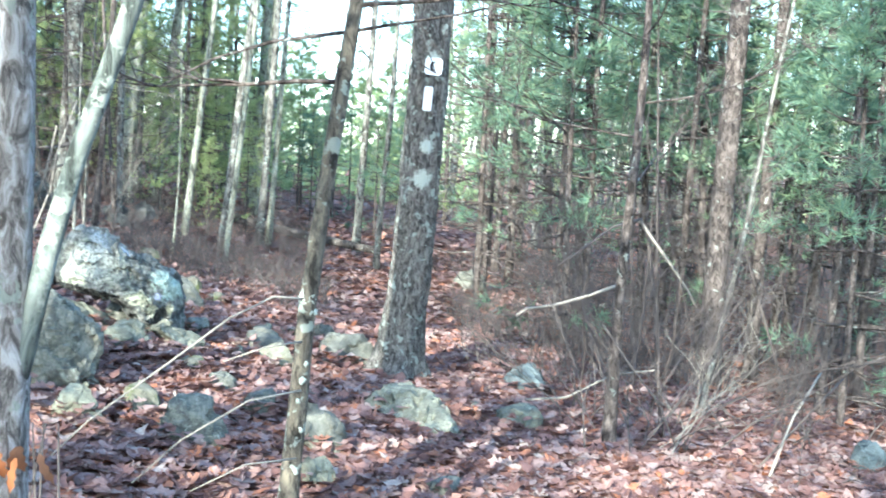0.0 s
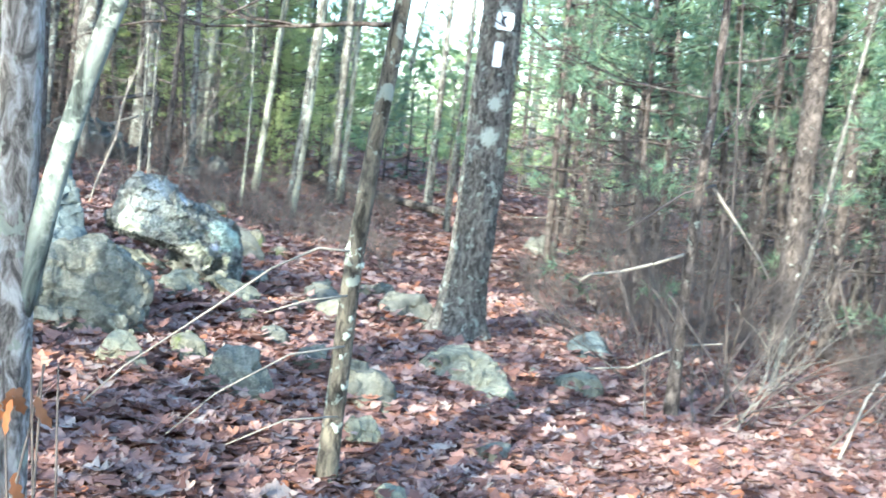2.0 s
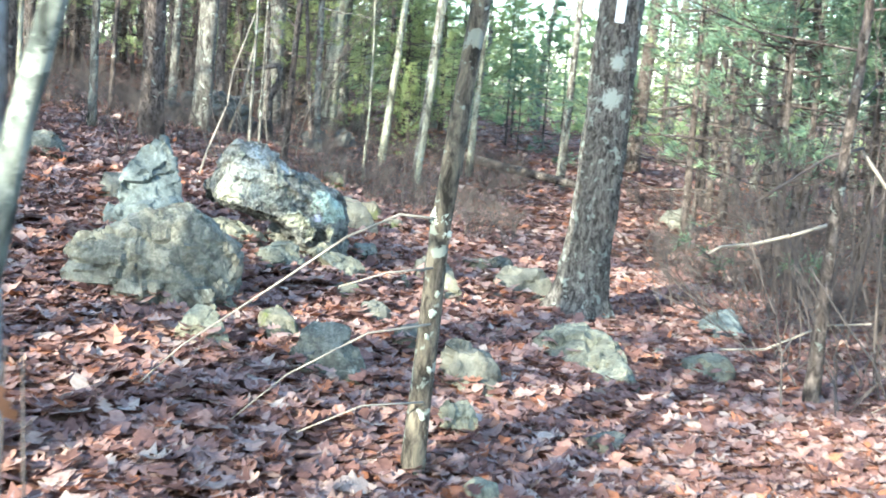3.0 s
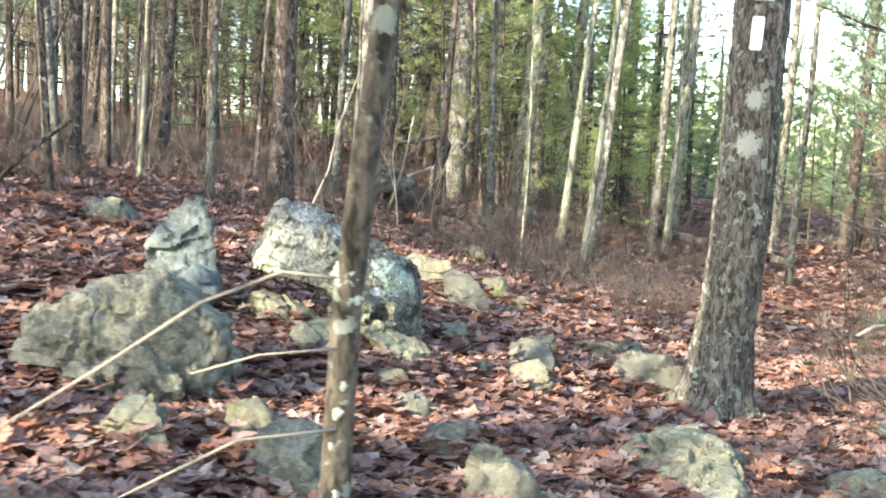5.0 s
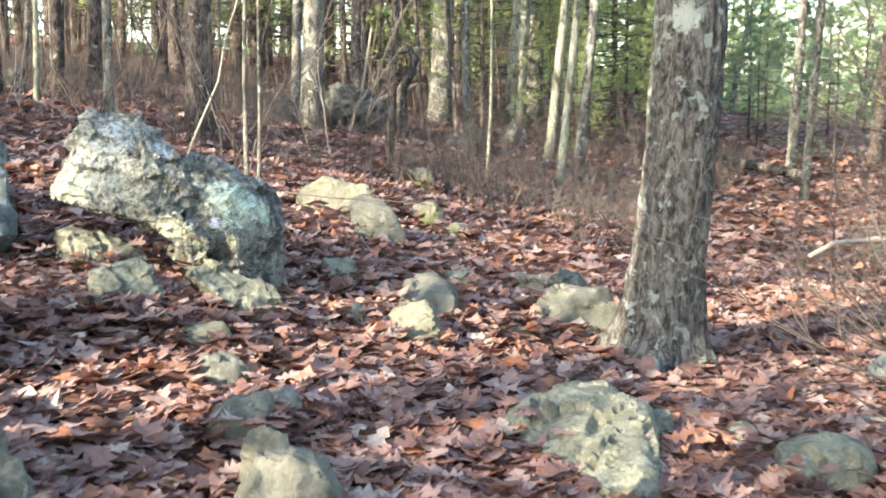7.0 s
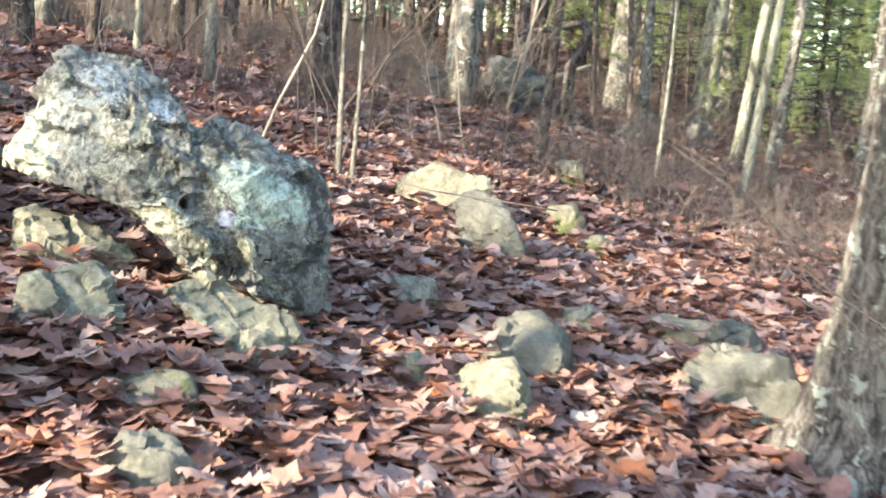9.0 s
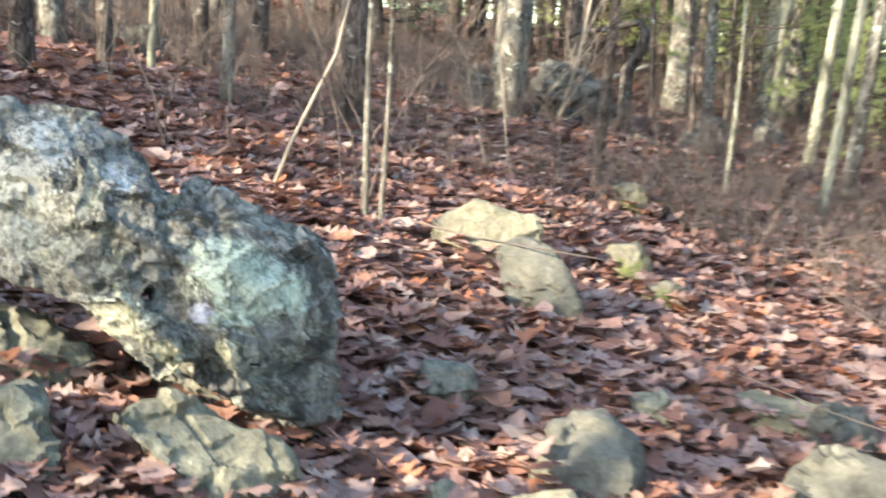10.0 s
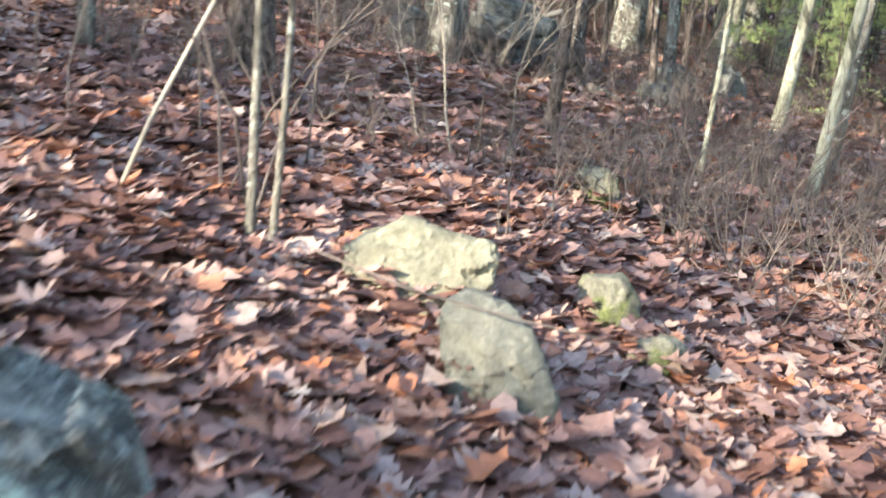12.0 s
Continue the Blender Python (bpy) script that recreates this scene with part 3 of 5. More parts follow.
rock("rock", -0.47, 9.52, 0.48, 0.34, 0.2, -12, PLAIN_ROCK, "grey rock sloping to the oak's foot", 30, flat=0.45)
rock("rock", -0.66, 9.1, 0.15, 0.13, 0.04, 0, PLAIN_ROCK, "flat grey stone showing through the leaves", 49, flat=0.8)
rock("rock", -1.52, 9.22, 0.17, 0.15, 0.1, 10, GREY_ROCK, "grey stone with a white blotch", 33)
rock("rock", -1.8, 11.18, 0.22, 0.2, 0.13, 0, MOSSY_ROCK, "small moss-topped stone in leaves", 34)
rock("rock", -1.56, 11.0, 0.18, 0.14, 0.06, 0, MOSSY_ROCK, "low moss-topped stone in leaves", 50)
rock("rock", -2.33, 12.5, 0.22, 0.22, 0.16, 0, MOSSY_ROCK, "yellow-green mossy stone on the slope", 35)
rock("rock", 0.95, 9.75, 0.38, 0.28, 0.16, 0, BLUE_ROCK, "blue-grey rock across the trail", 36)
rock("rock", 0.6, 8.2, 0.42, 0.32, 0.14, 30, PALE_ROCK, "pale grey rock sunk beside the brush", 37)
rock("rock", 0.35, 8.35, 0.24, 0.2, 0.08, 30, GREY_ROCK, "low grey stone sunk beside the brush", 51)
rock("rock", -0.05, 6.46, 0.2, 0.16, 0.07, 0, PLAIN_ROCK, "flat grey stone in the trail", 38, flat=0.75)
rock("rock", -0.53, 5.5, 0.16, 0.15, 0.08, 0, PALE_ROCK, "small pale stone in the leaves", 39)
rock("rock", -0.66, 6.18, 0.15, 0.13, 0.13, 0, PALE_ROCK, "small grey stone behind the sapling", 40)
rock("rock", 3.05, 8.35, 0.24, 0.2, 0.16, 0, BLUE_ROCK, "pale blue-grey stone at the wood's edge", 41)
rock("rock", 1.45, 17.6, 0.52, 0.4, 0.28, 0, GREY_ROCK, "grey rock on the far rise of the trail", 42)
rock("rock", -2.95, 8.6, 0.3, 0.3, 0.16, 0, GREY_ROCK, "low rock between two boulders", 43)
rock("rock", -3.8, 9.3, 0.4, 0.3, 0.13, 0, GREY_ROCK, "low pale rock beside a fallen branch", 52, flat=0.7)


def rock_heap():
    """Ledges piled on the hillside, a long slab bridging a dark hollow."""
    base = gz(-4.35, 16.2)
    for i, (x, y, z, w, d, h, tilt, turn) in enumerate(((-4.6, 16.1, -0.03, 0.22, 0.3, 0.22, 0, 10), (-4.15, 16.1, -0.03, 0.3, 0.35, 0.22, 3, -15), (-4.28, 15.95, -0.03, 0.26, 0.25, 0.13, -4, 25), (-4.37, 16.05, 0.22, 0.62, 0.45, 0.1, 7, 8), (-4.42, 16.1, 0.34, 0.46, 0.4, 0.11, 9, -6),
                                                       (-4.2, 16.1, 0.17, 0.36, 0.3, 0.07, 12, 12), (-3.95, 16.0, 0.0, 0.2, 0.2, 0.14, 0, 40), (-4.42, 16.45, 0.0, 0.6, 0.3, 0.32, 0, 5))):
        rnd = random.Random(70 + i)
        pts = []
        for k in range(9):
            a = 2 * math.pi * (k + rnd.uniform(-0.3, 0.3)) / 9
            r = rnd.uniform(0.85, 1.1)
            for zz in (-0.06, h):
                pts.append((math.cos(a) * r * w / 2, math.sin(a) * r * d / 2, zz + rnd.uniform(-0.1, 0.1) * h))
        ob = rock_from_lobes("rock", [pts], HEAP_ROCK, "dark grey ledge rock piled in a heap on the hillside", 70 + i, 0.03, 0.025, "far rock heap")
        ob.matrix_world = pose(x, y, base + z, 0, tilt, turn)


rock_heap()
for i, (x, y, w, h) in enumerate(((-5.6, 16.6, 0.35, 0.2), (-4.75, 15.2, 0.35, 0.25), (-5.2, 17.6, 0.5, 0.3), (-3.2, 18.2, 0.4, 0.25), (-3.3, 16.4, 0.4, 0.16), (-5.9, 12.5, 0.35, 0.2), (-3.5, 17.4, 0.4, 0.2))):
    rock("rock", x, y, w, w * 0.8, h, i * 37, HEAP_ROCK, "dark grey rock on the wooded hillside", 60 + i, group="far hillside rocks")


# ---- trees ----
def bent(foot, top, bow, n=14, seed=0):
    """Points of a stem from foot to top with a slight bow."""
    foot, top = Vector(foot), Vector(top)
    pts = []
    for i in range(n + 1):
        s = i / n
        w = Vector((noise.noise((s * 2.3, seed, 0.5)), noise.noise((s * 2.3, seed, 9.5)), 0)) * bow * min(1, s * 3)
        pts.append(foot.lerp(top, s) + w)
    return pts


def twigs(shape, base, way, length, rnd, depth=2, radius=0.012, n=5):
    """A bare branch that forks into finer twigs."""
    pts, p, d = [Vector(base)], Vector(base), Vector(way).normalized()
    steps = 5 if depth else 4
    for i in range(steps):
        d = (d + Vector((rnd.uniform(-0.28, 0.28), rnd.uniform(-0.28, 0.28), rnd.uniform(-0.16, 0.2)))).normalized()
        p = p + d * length / steps
        pts.append(p.copy())
        if depth and i > 0:
            for _ in range(rnd.choice((1, 1, 2))):
                e = (d + Vector((rnd.uniform(-1, 1), rnd.uniform(-1, 1), rnd.uniform(-0.4, 0.7))) * 0.9).normalized()
                twigs(shape, p, e, length * rnd.uniform(0.3, 0.55), rnd, depth - 1, radius * 0.5, 4)
    shape.tube(pts, [radius * (1 - 0.75 * i / steps) for i in range(steps + 1)], n, cap=False)


def bare_tree(foot, diam, height, lean, mat, label, seed, limbs=8, first=0.35, limb_len=1.6, group="trees of the wood", bow=0.06, name="tree", flare=1.35, n=10):
    """A tree with a tapered trunk and bare limbs; lean is how far the top stands off from the foot."""
    rnd = random.Random(seed)
    t = thing(name, foot, label, "tree", group)
    top = Vector((lean[0], lean[1], height))
    pts = bent((0, 0, -0.15), top, bow, 22, seed)
    radii = [diam / 2 * (1 - 0.72 * (i / 22) ** 1.1) * (1 + (flare - 1) * math.exp(-max(0, p.z) / 0.22)) for i, p in enumerate(pts)]
    s = Shape()
    s.tube(pts, radii, n, 0.07)
    part("trunk", s, mat, t)
    b = Shape()
    for k in range(limbs):
        f = first + (1 - first) * (k + rnd.random()) / limbs
        i = min(21, int(f * 22))
        p = pts[i]
        a = rnd.uniform(0, 2 * math.pi)
        twigs(b, p, (math.cos(a), math.sin(a), rnd.uniform(-0.15, 0.9)), limb_len * rnd.uniform(0.6, 1.2) * (1.15 - f * 0.6), rnd, 2, max(0.006, radii[i] * 0.3))
    if limbs:
        tagged(part("branching", b, mat if mat is not PALE_BARK else GREY_BARK, t), kind="stuff")
    return t


def needles(shape, p, way, rnd, size):
    """A tuft of needles at a twig's end."""
    for _ in range(16):
        d = (way + Vector((rnd.uniform(-1, 1), rnd.uniform(-1, 1), rnd.uniform(-0.8, 0.9)))).normalized()
        side = d.cross(Vector((rnd.uniform(-1, 1), rnd.uniform(-1, 1), rnd.uniform(-1, 1)))).normalized() * size * 0.042
        b = p + d * size * 0.1
        shape.tri(b - side, b + side, p + d * size * rnd.uniform(0.7, 1.2))


def pine(foot, height, diam, label, seed, first=0.12, spread=1.9, density=1.0, mat=None, dead_below=0.3, lean=(0, 0), group="pines of the wood"):
    """A white pine: straight stem, whorls of limbs, dead and bare below, tufted with needles above."""
    rnd = random.Random(seed)
    t = thing("pine_tree", foot, label, "tree", group)
    pts = bent((0, 0, -0.15), (lean[0], lean[1], height), 0.05, 16, seed)
    s = Shape()
    s.tube(pts, [diam / 2 * (1 - 0.85 * i / 16) + 0.006 for i in range(17)], 9, 0.1)
    part("trunk", s, DARK_BARK, t)
    limbs, crown = Shape(), Shape()
    z = height * first
    while z < height * 0.98:
        f = z / height
        k = min(16, f * 16)
        base = pts[int(k)].lerp(pts[min(16, int(k) + 1)], k - int(k))
        for w in range(rnd.choice((3, 4, 4, 5))):
            a = rnd.uniform(0, 2 * math.pi)
            length = spread * (1.05 - f) ** 0.8 * rnd.uniform(0.6, 1.15)
            d = Vector((math.cos(a), math.sin(a), rnd.uniform(0.0, 0.35) + 0.3 * f))
            line = [base + d * length * q + Vector((0, 0, -0.12 * length * math.sin(q * 3))) for q in (0, 0.35, 0.7, 1)]
            limbs.tube(line, [0.012 + 0.006 * (1 - f), 0.009, 0.006, 0.003], 4, cap=False)
            if f < dead_below and rnd.random() < 0.75:
                for q in range(4):
                    e = Vector((rnd.uniform(-1, 1), rnd.uniform(-1, 1), rnd.uniform(-0.5, 0.3)))
                    o = line[0].lerp(line[3], rnd.uniform(0.3, 1))
                    limbs.tube([o, o + e * 0.22], [0.004, 0.0015], 3, cap=False)
                continue
            for q in range(int(15 * density)):
                u = rnd.uniform(0.3, 1.0)
                o = line[1].lerp(line[3], (u - 0.3) / 0.7)
                e = (d.normalized() + Vector((rnd.uniform(-1, 1), rnd.uniform(-1, 1), rnd.uniform(-0.3, 0.5)))).normalized()
                needles(crown, o + e * rnd.uniform(0.05, 0.36) * (1.2 - 0.5 * u), e, rnd, 0.17)
        z += rnd.uniform(0.22, 0.42)
    tagged(part("branching", limbs, DARK_BARK, t), kind="stuff")
    tagged(part("crown", crown, mat or NEEDLES, t, "soft blue-green needles", smooth=False), kind="stuff")
    return t


# the blazed oak
def blazed_oak():
    foot = Vector((-0.09, 9.4, gz(-0.09, 9.4)))
    lich = (0.4, 0.42, 0.37)
    mat = bark_material("blazed_oak_bark", (0.095, 0.084, 0.074), (0.21, 0.195, 0.175), 0.4, 1.3,
                        [((0.1, -0.17, 1.45), 0.07, lich), ((0.13, -0.15, 1.68), 0.05, lich), ((0.02, -0.2, 1.2), 0.03, lich), ((0.0, -0.18, 0.75), 0.035, lich), ((0.15, -0.12, 2.3), 0.05, lich)])
    t = thing("oak_tree", foot, "rough-barked oak trunk with lichen and white trail blaze", "tree")
    rows, n = 220, 72
    s = Shape()
    height = 9.0
    for i in range(rows + 1):
        z = -0.15 + (height + 0.15) * (i / rows) ** 1.35
        r = 0.155 * (1 - 0.045 * max(0, z)) + 0.11 * math.exp(-max(0, z) / 0.15)
        cx, cy = 0.055 + 0.036 * z, 0.0
        for k in range(n):
            a = 2 * math.pi * k / n
            lobes = 1 + 0.16 * math.exp(-max(0, z) / 0.2) * math.cos(a * 5 + 0.6)
            ridge = abs(noise.noise((math.cos(a) * 8, math.sin(a) * 8, z * 2.2))) + 0.6 * abs(noise.noise((math.cos(a) * 13, math.sin(a) * 13, z * 7)))
            q = r * lobes + 0.026 * ridge - 0.01
            s.v.append(Vector((cx - 0.1 * math.exp(-max(0, z) / 0.5) + math.cos(a) * q, cy + math.sin(a) * q, z)))
    for i in range(rows):
        for k in range(n):
            a, b = i * n + k, i * n + (k + 1) % n
            s.f.append((a, b, b + n, a + n))
    part("trunk", s, mat, t)
    b = Shape()
    rnd = random.Random(5)
    for k in range(12):
        a = rnd.uniform(0, 6.28)
        z = rnd.uniform(3.6, 8.8)
        twigs(b, (0.05 + 0.045 * z, 0, z), (math.cos(a), math.sin(a), rnd.uniform(0.1, 0.7)), rnd.uniform(1.4, 2.6), rnd, 2, 0.035)
    tagged(part("branching", b, BARK, t), kind="stuff")
    return t


def plate(name, w, h, thick, mat, at, facing, roll=0.0, bend=0.0, round_corner=0.012):
    """A small sheet nailed or painted on a trunk; it faces the given way."""
    bm = bmesh.new()
    bmesh.ops.create_cube(bm, size=1)
    for v in bm.verts:
        v.co = Vector((v.co.x * w, v.co.y * thick, v.co.z * h))
    up_edges = [e for e in bm.edges if abs(e.verts[0].co.y - e.verts[1].co.y) > thick * 0.5]
    bmesh.ops.bevel(bm, geom=up_edges, offset=round_corner, segments=4, affect="EDGES")
    ob = mesh_object(name, bm, mat, False)
    ob.matrix_world = Matrix.Translation(at) @ pose(0, 0, 0, 0, roll, math.degrees(math.atan2(facing[0], -facing[1])))
    return ob


blazed_oak()
blaze = plate("trail_blaze", 0.062, 0.172, 0.01, WHITE_PAINT, (0.03, 9.245, 2.035), (-0.1, -1, 0), 4, round_corner=0.006)
tagged(blaze, "white painted trail blaze on oak bark", "trail blaze")
marker = plate("trail_marker", 0.122, 0.122, 0.006, WHITE_PAINT, (0.06, 9.235, 2.262), (-0.1, -1, 0), 4)
tagged(marker, "white square trail marker with a black crescent", "trail sign")


def crescent():
    pts_out = [(math.cos(a) * 0.026, math.sin(a) * 0.034) for a in np.linspace(math.radians(60), math.radians(300), 14)]
    pts_in = [(math.cos(a) * 0.016 + 0.012, math.sin(a) * 0.026) for a in np.linspace(math.radians(290), math.radians(70), 12)]
    ring = [(float(x), float(z)) for x, z in pts_out + pts_in]
    s = Shape()
    for y in (-0.0035, -0.0065):
        for x, z in ring:
            s.v.append(Vector((x, y, z)))
    n = len(ring)
    s.f.append(tuple(range(2 * n - 1, n - 1, -1)))
    for k in range(n):
        s.f.append((k, (k + 1) % n, (k + 1) % n + n, k + n))
    return part("crescent", s, BLACK_PAINT, marker, "black crescent mark", smooth=False)


crescent()


# the lichen-knobbed sapling beside the trail
def knobbed_sapling():
    foot = Vector((-0.79, 5.66, gz(-0.79, 5.66)))
    t = thing("sapling", foot, "slender dark sapling spotted with white lichen, a bent pale twig", "tree")
    line = [Vector(p) - foot for p in ((-0.8, 5.67, foot.z - 0.1), (-0.77, 5.63, 0.45), (-0.738, 5.6, 1.0), (-0.68, 5.59, 1.5), (-0.61, 5.58, 2.05), (-0.5, 5.55, 2.9), (-0.36, 5.5, 4.2), (-0.2, 5.5, 6.0))]
    fine = []
    for a, b in zip(line, line[1:]):
        fine += [a.lerp(b, q / 5) for q in range(5)]
    fine.append(line[-1])
    s = Shape()
    s.tube(fine, [0.042 - 0.022 * i / len(fine) + 0.012 * math.exp(-i / 2) for i in range(len(fine))], 16, 0.12)
    mat = bark_material("sapling_bark", (0.1, 0.086, 0.07), (0.19, 0.165, 0.125), 0.5, 0.8)
    part("trunk", s, mat, t)
    rnd = random.Random(8)
    lich = plain_material("white_lichen", (0.5, 0.53, 0.45), 0.9, 0.4, 120)
    for dx, dz, r in ((0.0, 1.03, 0.034), (0.02, 0.98, 0.022), (-0.02, 1.05, 0.02), (0.0, 0.9, 0.014), (0.012, 0.77, 0.015), (-0.01, 0.62, 0.012), (0.01, 0.5, 0.014), (0.0, 0.33, 0.016), (0.015, 1.35, 0.012), (0.0, 0.7, 0.018)):
        bm = bmesh.new()
        bmesh.ops.create_icosphere(bm, subdivisions=3, radius=r)
        for v in bm.verts:
            v.co *= 0.75 + 0.8 * noise.noise(v.co * 70 + Vector((dz, 0, 0))) + 0.4 * noise.noise(v.co * 190)
            v.co.y *= 0.55
        k = mesh_object("lichen_tuft", bm, lich)
        k.parent = t
        k.location = Vector((-0.772 + 0.035 * dz + dx, 5.578, dz)) - foot
        tagged(k, "tuft of white lichen")
    for run, r in ((((-0.735, 5.58, 1.03), (-0.87, 5.5, 1.045), (-1.03, 5.4, 0.97), (-1.24, 5.3, 0.81), (-1.5, 5.15, 0.62), (-1.62, 5.1, 0.5)), 0.0055),
                   (((-0.75, 5.58, 0.66), (-0.95, 5.45, 0.64), (-1.2, 5.35, 0.5), (-1.36, 5.25, 0.36)), 0.0045),
                   (((-0.745, 5.58, 0.86), (-0.9, 5.45, 0.85), (-1.05, 5.4, 0.8)), 0.004),
                   (((-0.76, 5.58, 0.38), (-0.95, 5.4, 0.4), (-1.15, 5.3, 0.32)), 0.004)):
        b = Shape()
        b.tube([Vector(p) - foot for p in run], [r * (1 - 0.6 * i / len(run)) for i in range(len(run))], 6)
        part("twig", b, PALE_TWIG, t, "bleached bare twig")
    b = Shape()
    for z, a in ((1.9, 2.7), (2.2, 0.2), (2.5, 3.4), (2.9, 5.0), (3.4, 2.0), (3.9, 0.6), (4.5, 4.0)):
        twigs(b, Vector((-0.62 + 0.09 * (z - 2), 5.57, z)) - foot, (math.cos(a), math.sin(a), 0.12), 1.1, rnd, 2, 0.012)
    tagged(part("branching", b, DARK_BARK, t), kind="stuff")
    for run in (((-0.6, 5.58, 2.1), (-0.91, 5.55, 2.04), (-1.13, 5.53, 1.96), (-1.32, 5.5, 1.85)), ((-0.6, 5.58, 2.1), (-0.45, 5.55, 2.13), (-0.21, 5.55, 2.18), (0.02, 5.55, 2.24)),
                ((-0.58, 5.58, 2.3), (-0.72, 5.5, 2.26), (-0.95, 5.45, 2.3), (-1.25, 5.4, 2.28))):
        b = Shape()
        b.tube([Vector(p) - foot for p in run], [0.009, 0.007, 0.005, 0.003], 6)
        part("branch", b, DARK_BARK, t)


knobbed_sapling()


# the forked grey stem at the trail's start
def forked_stem():
    foot = Vector((-1.36, 3.5, gz(-1.36, 3.5)))
    t = thing("forked_tree", foot, "forked pale-barked young tree with flaking dark base", "tree")
    s = Shape()
    s.tube(bent((0, 0, -0.1), (-0.02, 0.0, 3.8), 0.03, 20, 4), [0.047 - 0.014 * i / 20 + 0.01 * math.exp(-i) for i in range(21)], 18, 0.16)
    part("trunk", s, bark_material("flaking_bark", (0.22, 0.2, 0.19), (0.42, 0.41, 0.42), 0.35, 1.1, [((-0.02, -0.05, 0.35), 0.14, (0.03, 0.027, 0.025))]), t)
    b = Shape()
    b.tube([(-0.02, 0, 0.85), (0.02, -0.01, 0.98), (0.07, -0.02, 1.2), (0.13, -0.02, 1.42), (0.24, -0.02, 1.75), (0.36, 0, 2.3), (0.5, 0, 3.2)], [0.03, 0.026, 0.024, 0.022, 0.021, 0.018, 0.012], 14, 0.12)
    part("fork_limb", b, bark_material("smooth_grey_bark", (0.13, 0.145, 0.13), (0.23, 0.25, 0.225), 0.4, 0.4), t, "pale grey-green smooth limb")
    rnd = random.Random(21)
    for k in range(12):
        s = Shape()
        c = Vector((0.02 + rnd.uniform(-0.06, 0.1), -0.08 + rnd.uniform(-0.06, 0.04), 0.6 + rnd.uniform(-0.2, 0.2)))
        d = Vector((rnd.uniform(-0.5, 0.5), rnd.uniform(-0.3, 0.3), -1)).normalized() * rnd.uniform(0.05, 0.085)
        w = Vector((rnd.uniform(-1, 1), rnd.uniform(-1, 1), 0)).normalized() * 0.02
        prof = [0.2, 0.8, 0.5, 1.0, 0.6, 0.9, 0.3, 0.0]
        for i, p in enumerate(prof):
            q = c + d * (i / 7) + Vector((0, -0.012 * math.sin(i * 0.6), 0))
            s.v += [q - w * p, q + w * p]
        for i in range(len(prof) - 1):
            s.f.append((2 * i, 2 * i + 1, 2 * i + 3, 2 * i + 2))
        part("hanging_leaf", s, DEAD_LEAF, t, "withered orange-brown oak leaf")
    for k in range(5):
        b = Shape()
        x = rnd.uniform(0.0, 0.12)
        b.tube([(x, -0.08, -0.05), (x + rnd.uniform(-0.03, 0.05), -0.1, 0.4), (x + rnd.uniform(-0.05, 0.1), -0.1, 0.85)], [0.005, 0.004, 0.002], 5)
        part("sucker", b, TWIG, t)


forked_stem()

